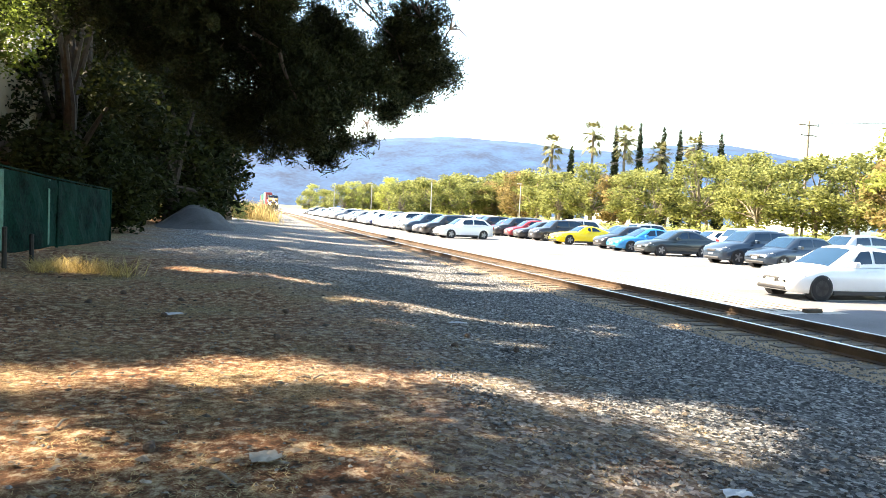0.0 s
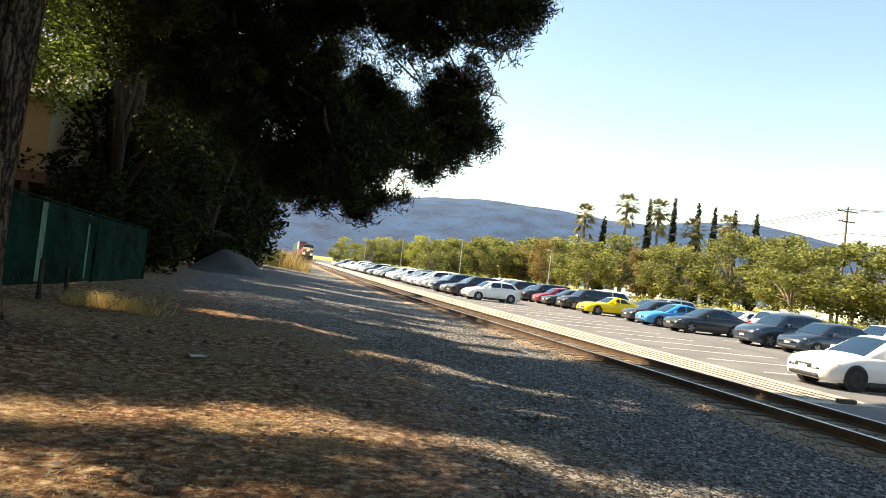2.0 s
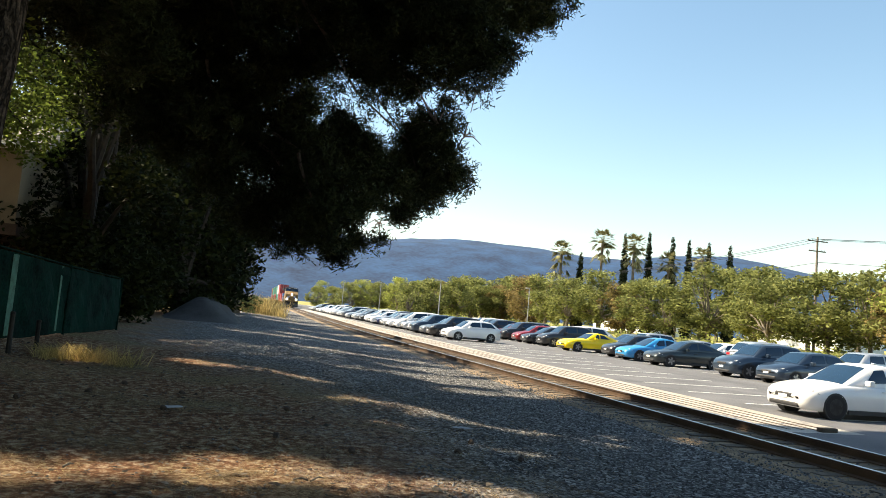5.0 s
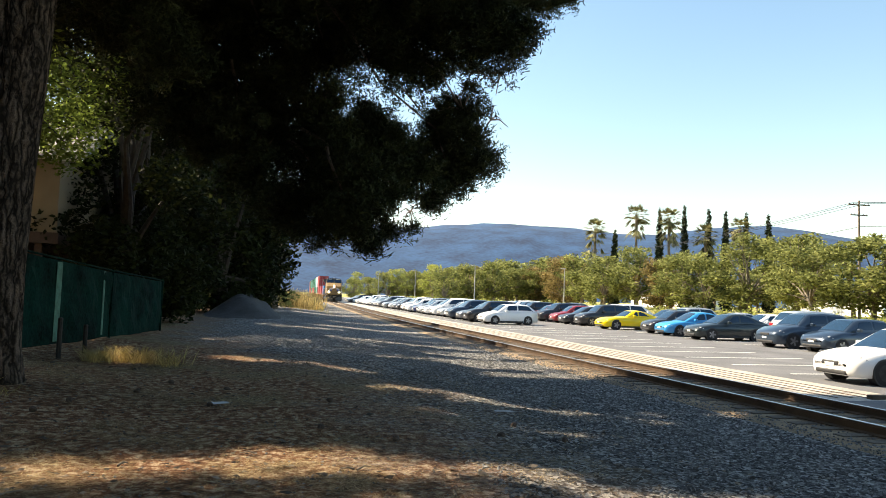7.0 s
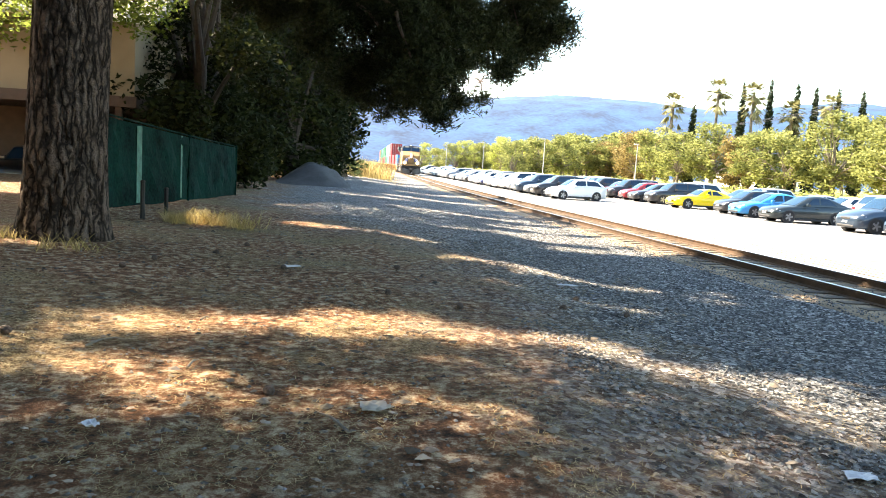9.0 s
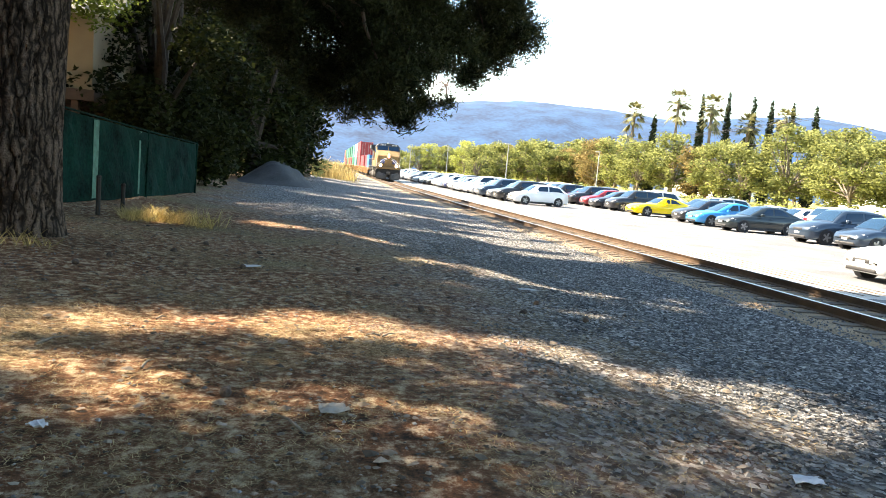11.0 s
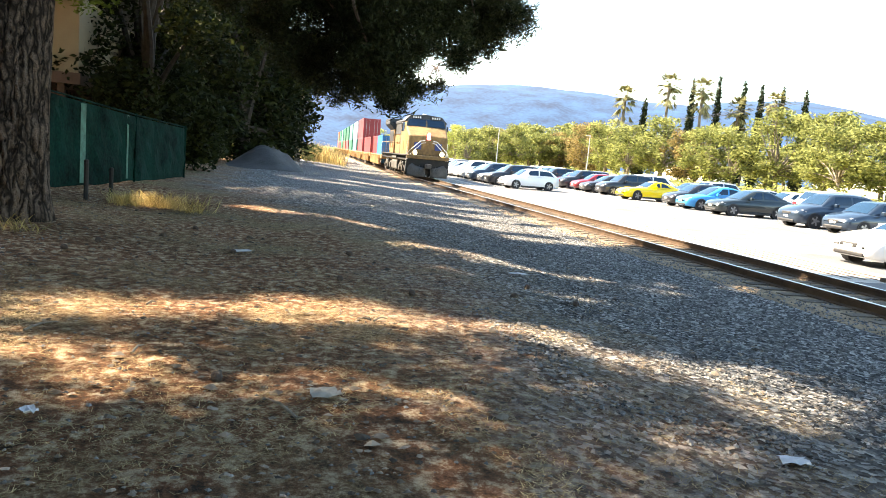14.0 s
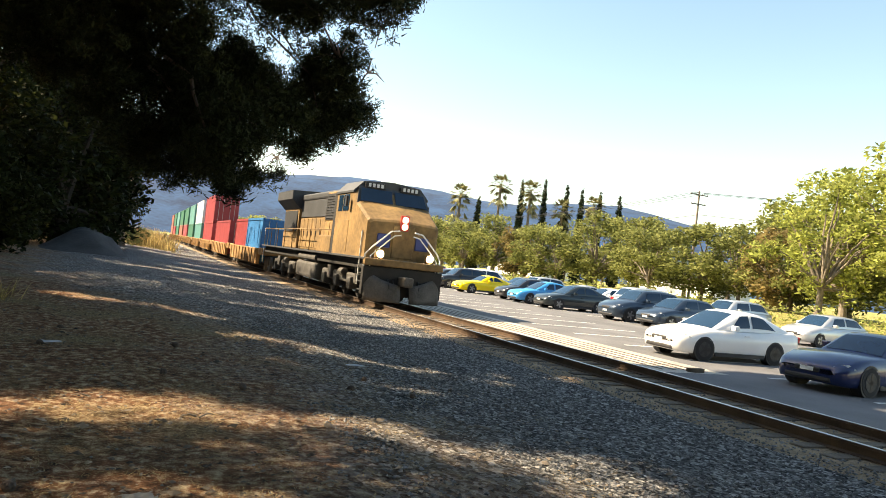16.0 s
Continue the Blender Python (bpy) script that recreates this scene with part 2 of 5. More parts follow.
M_FENCE = mat("green_windscreen_cloth", (0.001, 0.008, 0.006), 0.95, spread=0.6, scale=0.9, fine=14, bump=0.3, second=(0.003, 0.032, 0.024))
M_FENCE.node_tree.nodes["Principled BSDF"].inputs["Specular IOR Level"].default_value = 0.08
# paler cloth colour for strips that stand in for a lit panel
M_FENCEPALE = mat("lit_green_cloth", (0.05, 0.15, 0.11), 0.8, spread=0.4, scale=6, fine=40)
M_GALV = mat("galvanised_pipe", (0.35, 0.36, 0.36), 0.5, 0.7, spread=0.2)
M_STUCCO = mat("beige_stucco", (0.27, 0.225, 0.155), 0.9, spread=0.12, scale=1, fine=60, bump=0.3)
M_TRIM = mat("dark_brown_fascia", (0.09, 0.06, 0.045), 0.8, spread=0.2)
M_ROOF = mat("grey_roof_shingle", (0.3, 0.29, 0.28), 0.9, spread=0.3, scale=3, fine=20, bump=0.5)
M_POLE = mat("weathered_wood_pole", (0.2, 0.16, 0.12), 0.9, spread=0.3, scale=3, fine=30)
M_STEELPOLE = mat("grey_steel_pole", (0.4, 0.4, 0.4), 0.5, 0.4, spread=0.15)
M_PAPER = mat("crumpled_paper", (0.5, 0.51, 0.53), 0.8, spread=0.1, fine=20, bump=0.4)
M_CARDBOARD = mat("weathered_cardboard", (0.3, 0.26, 0.21), 0.9, spread=0.2, fine=20)
M_MOUND = mat("grey_dirt_heap", (0.055, 0.053, 0.052), 0.95, spread=0.35, scale=1.2, fine=12, bump=0.8, bump_dist=0.06)
M_HEDGE = leaf_mat("yellow_green_hedge", (0.2, 0.24, 0.06), (0.36, 0.38, 0.12), 0.4)


def paint(name, c, metal=0.0, rough=0.28):
    return mat(name, c, rough, metal, spread=0.06, scale=0.8, fine=200, bump=0, coat=0.6)


PAINTS = {
    "white": paint("white_car_paint", (0.8, 0.8, 0.8)), "silver": paint("silver_car_paint", (0.48, 0.5, 0.52), 0.5), "grey": paint("grey_car_paint", (0.16, 0.17, 0.19), 0.5),
    "black": paint("black_car_paint", (0.015, 0.015, 0.018)), "dark blue": paint("dark_blue_car_paint", (0.002, 0.012, 0.075)), "blue": paint("bright_blue_car_paint", (0.02, 0.25, 0.55)),
    "yellow": paint("yellow_car_paint", (0.85, 0.62, 0.0)), "red": paint("dark_red_car_paint", (0.22, 0.015, 0.02)), "slate": paint("slate_blue_car_paint", (0.03, 0.05, 0.08), 0.4),
    "dark teal": paint("dark_grey_green_car_paint", (0.028, 0.038, 0.042), 0.4),
}


# ---- mesh helpers ----
def part(name, bm, material, parent=None, label="", smooth=False):
    """Links a bmesh as one mesh object, under a thing where a parent is given."""
    me = bpy.data.meshes.new(name)
    bm.to_mesh(me)
    bm.free()
    me.materials.append(material)
    if smooth:
        for p in me.polygons:
            p.use_smooth = True
    ob = new(name, me)
    ob.parent = parent
    return tagged(ob, label)


def raw(name, verts, faces, material, parent=None, smooth=False):
    me = bpy.data.meshes.new(name)
    me.from_pydata(verts, [], faces)
    me.materials.append(material)
    me.update()
    if smooth:
        me.polygons.foreach_set("use_smooth", [True] * len(me.polygons))
    ob = new(name, me)
    ob.parent = parent
    return ob


def box(bm, x0, x1, y0, y1, z0, z1, bevel=0.0):
    r = bmesh.ops.create_cube(bm, size=1, matrix=Matrix.Translation(((x0 + x1) / 2, (y0 + y1) / 2, (z0 + z1) / 2)) @ Matrix.Diagonal((x1 - x0, y1 - y0, z1 - z0, 1)))
    if bevel:
        es = list({e for v in r["verts"] for e in v.link_edges})
        bmesh.ops.bevel(bm, geom=es, offset=bevel, segments=2, affect="EDGES", profile=0.5)
    return bm


def boxed(*a):
    return box(bmesh.new(), *a)


def tube(bm, points, radii, seg=8, caps=True):
    """A tapered tube through points."""
    rings = []
    for i, p in enumerate(points):
        p = Vector(p)
        a = Vector(points[max(0, i - 1)])
        c = Vector(points[min(len(points) - 1, i + 1)])
        d = (c - a).normalized()
        u = d.cross(Vector((0, 0, 1)) if abs(d.z) < 0.9 else Vector((1, 0, 0))).normalized()
        w = d.cross(u)
        r = radii[i] if hasattr(radii, "__len__") else radii
        rings.append([bm.verts.new(p + (u * math.cos(k * 2 * math.pi / seg) + w * math.sin(k * 2 * math.pi / seg)) * r) for k in range(seg)])
    for a, c in zip(rings, rings[1:]):
        for k in range(seg):
            bm.faces.new((a[k], a[(k + 1) % seg], c[(k + 1) % seg], c[k]))
    if caps:
        bm.faces.new(rings[0][::-1])
        bm.faces.new(rings[-1])
    return bm


def tubed(points, radii, seg=8):
    return tube(bmesh.new(), points, radii, seg)


def loft(bm, rings, close=True):
    """A skin over closed rings of equal length, capped at both ends."""
    vs = [[bm.verts.new(p) for p in r] for r in rings]
    n = len(vs[0])
    for a, c in zip(vs, vs[1:]):
        for k in range(n):
            bm.faces.new((a[k], a[(k + 1) % n], c[(k + 1) % n], c[k]))
    if close:
        bm.faces.new(vs[0][::-1])
        bm.faces.new(vs[-1])
    bmesh.ops.recalc_face_normals(bm, faces=bm.faces)
    return bm


def slab(bm, corners, thick):
    """A plate over four corners, given thickness along its normal."""
    c = [Vector(p) for p in corners]
    nrm = (c[1] - c[0]).cross(c[-1] - c[0]).normalized() * thick
    a = [bm.verts.new(p) for p in c]
    b = [bm.verts.new(p + nrm) for p in c]
    k = len(c)
    bm.faces.new(a[::-1])
    bm.faces.new(b)
    for i in range(k):
        bm.faces.new((a[i], a[(i + 1) % k], b[(i + 1) % k], b[i]))
    return bm


def slabbed(corners, thick):
    return slab(bmesh.new(), corners, thick)


# ---- ground ----
def smooth_step(a, b, v):
    t = max(0.0, min(1.0, (v - a) / (b - a)))
    return t * t * (3 - 2 * t)


def ground_z(x, y):
    z = -0.03 + 0.38 * (1 - smooth_step(0.5, 7.5, x)) + 0.2 * (1 - smooth_step(-6, -1, x)) + 0.9 * smooth_step(36, 46, x)
    if -14 < x < 7.6 and -4 < y < 80:
        z += 0.05 * noise.noise((x * 0.5, y * 0.5, 3)) + 0.025 * noise.noise((x * 2, y * 2, 9))
    return z


def track_x(y):
    """Straight past the stand, then an easy bend, then straight again down the line."""
    return 9.9 + 0.0005 * max(0.0, y - 30) ** 2 if y < 72 else 10.782 + 0.042 * (y - 72)


def build_ground():
    xs = [-4000, -1500, -600, -250, -120, -60, -35, -24, -18, -14] + list(np.arange(-13, 8.01, 0.3)) + [9, 10.5, 12, 16, 24, 34, 36, 38, 40, 43, 46, 60, 90, 150, 300, 700, 1600, 4000]
    ys = [-4000, -1500, -500, -150, -50, -20, -8, -4] + list(np.arange(-3, 30, 0.3)) + list(np.arange(30, 80, 1.0)) + [82, 90, 100, 120, 150, 200, 280, 400, 700, 1300, 2400, 4500]
    verts = [(x, y, ground_z(x, y)) for y in ys for x in xs]
    w = len(xs)
    faces = [(j * w + i, j * w + i + 1, (j + 1) * w + i + 1, (j + 1) * w + i) for j in range(len(ys) - 1) for i in range(w - 1)]
    ob = raw("ground", verts, faces, M_GROUND, smooth=True)
    tagged(ob, "red-brown dirt strewn with needles, turning to grey gravel beside the track", "ground", kind="structure")


def ribbon(name, lo, hi, z0, z1, y0, y1, material, label, category, slope=0.0, step=5.0):
    """A raised strip that follows the track between two offsets from its middle."""
    ys = list(np.arange(y0, y1 + 0.1, step))
    verts, faces = [], []
    for y in ys:
        c = track_x(y)
        verts += [(c + lo - slope, y, z0), (c + lo, y, z1), (c + hi, y, z1), (c + hi + slope, y, z0)]
    for j in range(len(ys) - 1):
        for k in range(3):
            faces.append((j * 4 + k, (j + 1) * 4 + k, (j + 1) * 4 + k + 1, j * 4 + k + 1))
    return tagged(raw(name, verts, faces, material), label, category, kind="structure")


def rail(offset, y0, y1, base, parent, height=0.172, head_material=M_RAILHEAD):
    """A rail of foot, web and head swept along the track."""
    prof = [(-0.075, 0), (0.075, 0), (0.075, 0.014), (0.012, 0.035), (0.012, height - 0.045), (0.037, height - 0.038), (0.037, height - 0.006), (-0.037, height - 0.006), (-0.037, height - 0.038), (-0.012, height - 0.045), (-0.012, 0.035), (-0.075, 0.014)]
    ys = list(np.arange(y0, y1 + 0.1, 4.0))
    verts, faces = [], []
    for y in ys:
        verts += [(track_x(y) + offset + px, y, base + pz) for px, pz in prof]
    n = len(prof)
    for j in range(len(ys) - 1):
        for k in range(n):
            faces.append((j * n + k, j * n + (k + 1) % n, (j + 1) * n + (k + 1) % n, (j + 1) * n + k))
    faces += [tuple(range(n)), tuple(range((len(ys) - 1) * n, len(ys) * n))]
    ob = raw("rail", verts, faces, M_RAIL, parent)
    top = []
    for y in ys:
        c = track_x(y) + offset
        top += [(c - 0.034, y, base + height - 0.005), (c - 0.026, y, base + height), (c + 0.026, y, base + height), (c + 0.034, y, base + height - 0.005)]
    tf = [(j * 4 + k, j * 4 + k + 1, (j + 1) * 4 + k + 1, (j + 1) * 4 + k) for j in range(len(ys) - 1) for k in range(3)]
    raw("rail_head", top, tf, head_material, ob)
    return ob


def build_track():
    ribbon("ballast_bed", -1.5, 1.45, -0.05, 0.0, -40, 420, M_BALLAST, "grey stone ballast under the railway track", "ballast", slope=0.5)
    ribbon("gravel_strip", 1.95, 4.0, -0.06, 0.004, 12.8, 420, M_STRIP, "pale fine gravel strip between track and car park", "gravel strip", slope=0.03)
    track = tagged(new("railway_track"), "straight railway track with polished steel rails on timber ties", "railway track", kind="structure")
    for off in (-0.755, 0.755):
        rail(off, -40, 420, 0.012, track)
    siding = tagged(new("disused_siding"), "disused rusty rails sunk in the pale gravel", "railway track", kind="structure")
    for off in (2.25, 2.62, 3.0, 3.4):
        rail(off, 13.2, 93, -0.158, siding, head_material=M_RAIL)
    stop = tagged(new("stop_block"), "small dark timber stop block where the siding ends", "stop block")
    part("beam", boxed(12.75, 13.2, 12.92, 13.08, 0.0, 0.1, 0.02), M_TIE, stop)


def build_ties():
    bm = boxed(-1.3, 1.3, -0.115, 0.115, -0.12, 0.018, 0.012)
    track = bpy.data.objects["railway_track"]
    me = None
    y, far_v, far_f, k = 1.0, [], [], 0
    while y < 300:
        a = math.atan2(track_x(y + 1) - track_x(y), 1)
        if k < 230:
            if me is None:
                ob = part("tie", bm, M_TIE, track)
                me = ob.data
            else:
                ob = new("tie", me)
                ob.parent = track
            ob.matrix_basis = pose(track_x(y) + R.uniform(-0.05, 0.05), y, R.uniform(-0.006, 0.006), 0, 0, -math.degrees(a) + R.uniform(-1, 1))
        else:
            c, b = track_x(y), len(far_v)
            far_v += [(c - 1.3, y - 0.12, 0.015), (c + 1.3, y - 0.12, 0.015), (c + 1.3, y + 0.12, 0.015), (c - 1.3, y + 0.12, 0.015)]
            far_f.append((b, b + 1, b + 2, b + 3))
        y += 0.52
        k += 1
    tagged(raw("far_ties", far_v, far_f, M_TIE, track), kind="stuff")


def build_lot():
    bm = bmesh.new()
    box(bm, 13.9, 36.2, -30, 330, -0.1, 0.0)
    box(bm, 11.6, 13.9, -30, 12.8, -0.1, 0.0)
    tagged(part("car_park_asphalt", bm, M_ASPHALT), "worn grey asphalt of a large car park", "car park", kind="structure")
    marks = tagged(new("parking_lines"), "faded white parking bay lines on asphalt", "road marking", kind="structure")
    line = None
    for x0, x1 in ((15.0, 20.0), (23.6, 28.6), (28.9, 33.8)):
        for k in range(58):
            y = 9.9 + k * 2.72
            if line is None:
                line = part("line", boxed(0, 5.0, -0.06, 0.06, 0, 0.005), M_LINE, marks)
                ob = line
            else:
                ob = new("line", line.data)
                ob.parent = marks
            ob.matrix_basis = pose(x0, y, 0.0)
    kerb = bmesh.new()
    box(kerb, 36.2, 36.45, -30, 330, -0.1, 0.15, 0.02)
    tagged(part("kerb", kerb, M_STEELPOLE), "pale concrete kerb along the car park edge", "kerb", kind="structure")


def build_hills():
    """A long wooded ridge far beyond the town, distance haze painted in as blue."""
    n = 200
    verts, faces = [], []
    rows = ((1900, 0.0), (2050, 0.18), (2250, 0.42), (2450, 0.66), (2650, 0.86), (2850, 1.0), (3050, 0.9), (3300, 0.5))
    for i in range(n):
        az = radians(-60 + 150 * i / (n - 1))
        d = math.degrees(az)
        top = 285 + 16 * math.sin(d * 0.35 + 1) + 18 * noise.noise((d * 0.12, 0, 5)) - 1.2 * max(0, d - 26)
        for r, s in rows:
            b = noise.noise((d * 0.22, r * 0.004, 1)) * 24 + noise.noise((d * 0.9, r * 0.012, 1)) * 12
            w = 6 * noise.noise((d * 5, r * 0.05, 8)) * s
            verts.append((math.sin(az) * r, math.cos(az) * r, top * s + b * s * (1 - s) * 3 + w))
    m = len(rows)
    for i in range(n - 1):
        for j in range(m - 1):
            faces.append((i * m + j, (i + 1) * m + j, (i + 1) * m + j + 1, i * m + j + 1))
    tagged(raw("hill_ridge", verts, faces, M_HILL, smooth=True), "long wooded ridge far off, haze blue put into its colour", "hill", kind="structure")


build_ground()
build_track()
build_lot()
build_hills()

# boughs of the pine: azimuth, elevation, distance from the stand, spread
OUTER_BOUGHS = [
    (22.8, 23.9, 22.4, 0.69), (20.4, 22.4, 22.1, 0.97), (18.3, 20.3, 17.4, 0.84), (15.5, 21.3, 17.2, 1.05), (18.1, 17.5, 21.2, 0.78), (15.8, 17.6, 20.5, 0.99), (17.4, 14.0, 20.3, 0.68), (15.1, 14.7, 18.3, 0.8),
    (15.9, 11.0, 19.8, 0.73), (14.2, 9.6, 19.6, 0.62), (13.5, 12.6, 19.4, 0.85), (12.8, 7.5, 17.2, 0.21), (11.4, 9.8, 18.4, 0.81), (9.6, 11.4, 18.0, 0.79), (8.4, 13.0, 19.5, 0.68), (7.2, 14.0, 20.7, 0.44),
    (11.2, 6.6, 21.0, 0.44), (10.9, 5.0, 18.9, 0.43), (9.4, 4.7, 18.3, 0.42), (7.9, 4.3, 17.2, 0.33), (8.4, 8.2, 16.1, 0.68),
]
INNER_BOUGHS = [
    (6.3, 6.6, 15.8, 0.62), (4.9, 5.8, 17.8, 0.7), (6.0, 10.1, 17.2, 0.75), (4.0, 8.6, 17.3, 0.83), (4.9, 12.6, 19.9, 0.7), (3.2, 12.0, 17.9, 0.86), (12.0, 18.5, 19.1, 0.92), (10.9, 20.9, 17.4, 0.91),
    (12.6, 22.7, 16.5, 0.72), (9.2, 19.5, 17.6, 0.69), (7.3, 20.1, 16.5, 0.65), (7.5, 22.2, 18.4, 0.8), (5.0, 20.3, 20.5, 0.72), (4.3, 18.1, 18.8, 0.53), (4.2, 15.1, 16.3, 0.49), (1.5, 16.0, 19.5, 0.68),
    (0.2, 19.6, 18.9, 0.75), (2.1, 17.8, 18.8, 0.58), (-1.6, 16.8, 19.2, 0.84), (0.0, 13.3, 18.7, 0.9), (-2.5, 13.3, 18.5, 0.89),
]
HIGH_BOUGHS = [
    (-0.5, 9.8, 16.6, 0.8), (-4.9, 15.9, 19.2, 1.01), (-4.4, 19.2, 19.2, 1.01), (-7.9, 17.7, 14.8, 0.78), (-7.9, 14.5, 17.7, 0.75), (-5.6, 11.2, 17.8, 0.81), (-11.5, 18.8, 15.8, 0.62), (-12.4, 20.1, 16.1, 0.7),
    (1.6, 6.6, 17.5, 0.77), (9.6, 24.9, 20.7, 1.27), (15.1, 25.3, 19.2, 1.18), (19.7, 26.0, 21.4, 1.13), (5.0, 24.7, 17.3, 0.91), (-0.3, 23.9, 19.3, 1.18), (-5.3, 22.9, 18.8, 1.15), (23.3, 26.4, 20.0, 0.88),
    (18.5, 29.0, 20.0, 1.4), (9.2, 28.6, 20.6, 1.62), (0.2, 27.7, 18.5, 1.46), (25.8, 28.7, 20.4, 0.89),
]
BOUGHS = OUTER_BOUGHS + INNER_BOUGHS + HIGH_BOUGHS

# ---- trees ----
# Openings in the crowns: strips of ground (from x, y to x, y, half width) where the sun comes through.
BAND_GAPS = [(-1.6, 6.8, 0.1, 6.95, 0.32), (-0.1, 6.75, 0.8, 6.85, 0.55), (0.75, 6.7, 1.9, 6.65, 0.38), (1.8, 6.65, 2.7, 6.35, 0.32), (2.6, 6.25, 3.2, 5.7, 0.16), (-2.4, 6.35, -1.2, 6.6, 0.2), (-1.9, 6.0, -0.4, 6.2, 0.12)]
LEFT_GAPS = [(-2.1, 5.05, -1.4, 4.92, 0.2), (-1.5, 4.92, -0.85, 4.78, 0.22), (-1.62, 4.54, -0.82, 4.4, 0.06), (-0.9, 4.9, -0.28, 4.75, 0.14), (-1.4, 5.44, -0.9, 5.5, 0.1), (-2.5, 5.95, -1.9, 5.65, 0.12), (-0.63, 5.58, 0.0, 5.57, 0.08),
             (0.05, 6.1, 0.45, 6.06, 0.08), (0.5, 4.33, 1.17, 4.29, 0.06), (1.1, 5.6, 1.96, 5.8, 0.08), (1.18, 4.05, 1.5, 3.95, 0.04), (-1.55, 3.74, -1.3, 3.66, 0.12), (2.0, 5.5, 2.4, 5.2, 0.04), (-2.6, 3.6, -2.0, 3.2, 0.15)]
RIGHT_GAPS = [(3.75, 5.85, 4.4, 5.75, 0.26), (3.6, 5.35, 4.7, 5.0, 0.3), (4.7, 6.0, 5.5, 5.85, 0.22), (3.3, 4.65, 3.7, 4.55, 0.08), (2.7, 4.05, 3.35, 4.0, 0.1), (2.05, 4.75, 3.0, 4.5, 0.04), (6.1, 7.4, 6.5, 7.35, 0.12), (1.2, 4.85, 1.8, 4.7, 0.03), (-0.25, 4.75, 0.35, 4.85, 0.02),
              (3.2, 9.1, 4.4, 8.7, 0.14), (2.1, 10.2, 2.5, 10.1, 0.1)]
NEAR_GAPS = BAND_GAPS + LEFT_GAPS + RIGHT_GAPS
MID_GAPS = [(4.8, 11.4, 6.2, 11.1, 0.26), (6.4, 11.6, 8.2, 11.6, 0.18), (5.6, 10.5, 6.6, 10.6, 0.08), (-0.7, 17.2, 2.2, 14.9, 0.22), (2.4, 12.4, 3.6, 12.0, 0.34), (3.2, 11.6, 4.7, 11.2, 0.24), (5.6, 17.0, 8.6, 18.0, 0.7), (6.0, 20.0, 9.0, 20.0, 1.1),
            (7.0, 23.0, 10.0, 23.5, 1.1), (10.0, 18.5, 10.2, 27.0, 1.2), (10.0, 12.9, 10.5, 12.9, 0.18), (-3.1, 15.5, -1.7, 15.6, 0.3), (-4.6, 10.4, -3.9, 10.6, 0.2)]
FAR_GAPS = [(3.5, 27.0, 7.0, 26.7, 0.3), (1.0, 33.2, 3.6, 33.5, 0.35), (3.0, 38.0, 8.0, 37.0, 0.7), (5.0, 46.0, 8.0, 46.0, 1.0), (5.0, 62.0, 8.0, 62.0, 2.5), (10.0, 31.0, 10.0, 32.5, 0.5), (10.0, 38.0, 10.0, 40.0, 0.6), (10.0, 47.0, 10.0, 49.0, 0.7), (10.0, 56.0, 10.0, 59.0, 1.0), (2.0, 75.0, 6.0, 76.0, 4.0)]
gap_rng = random.Random(41)
SPECKS = []
for _ in range(66):
    x, y = (gap_rng.uniform(-4.0, 5.5), gap_rng.uniform(3.0, 6.6)) if _ < 30 else (gap_rng.uniform(2.0, 8.5), gap_rng.uniform(8.5, 30))
    SPECKS.append((x, y, x + gap_rng.uniform(0.15, 0.6), y + gap_rng.uniform(-0.1, 0.1), gap_rng.uniform(-0.1, 0.04)))
SUN_GAPS = NEAR_GAPS + MID_GAPS + FAR_GAPS + SPECKS


def sunlit(p):
    """Whether a leaf here would shade one of the sunny openings."""
    s = (p[2] - 0.25) / SUN_DIR.z
    x, y = p[0] - SUN_DIR.x * s, p[1] - SUN_DIR.y * s
    if x > 11.2 and y > 13.4 + 0.5 * noise.noise((x * 0.8, y * 0.8, 6)):
        return True
    if y > 14:
        r = (p[0] - 8.5) / SUN_DIR.x
        py, pz = p[1] - SUN_DIR.y * r, p[2] - SUN_DIR.z * r
        if r > 0 and 25 < py < 140 and 1.0 < pz < 6.6 and noise.noise((py * 0.3, pz * 0.3, 4)) > -0.12:
            return True
    wob = 0.26 + 0.2 * noise.noise((x * 1.3, y * 2.8, 0.5)) + 0.36 * noise.noise((x * 2.6, y * 7.5, 2.5))
    if x < 0.3 and y < 6.6:
        wob += 0.4 * noise.noise((x * 1.7, y * 5.5, 8.5)) - 0.06
    if y < 6.2:
        wob -= 0.12 if x > 0.6 else 0.03
    for x0, y0, x1, y1, w in SUN_GAPS:
        dx, dy = x1 - x0, y1 - y0
        t = max(0.0, min(1.0, ((x - x0) * dx + (y - y0) * dy) / (dx * dx + dy * dy)))
        if math.hypot(x - x0 - dx * t, y - y0 - dy * t) < w + wob:
            return True
    return False


def dir_of(az, el):
    a, e = radians(az), radians(el)
    return Vector((math.sin(a) * math.cos(e), math.cos(a) * math.cos(e), math.sin(e)))


def tuft_template(rng, n=36, length=0.13, width=0.01):
    t = []
    for _ in range(n):
        d = Vector((rng.gauss(0, 1), rng.gauss(0, 1), rng.gauss(0, 0.8) + 0.35)).normalized()
        u = d.cross(Vector((rng.gauss(0, 1), rng.gauss(0, 1), rng.gauss(0, 1)))).normalized() * width
        ln = length * rng.uniform(0.7, 1.2)
        o = Vector((rng.gauss(0, 0.085), rng.gauss(0, 0.085), rng.gauss(0, 0.07)))
        t += [o - u, o + u, o + d * ln]
    return np.array([tuple(v) for v in t])


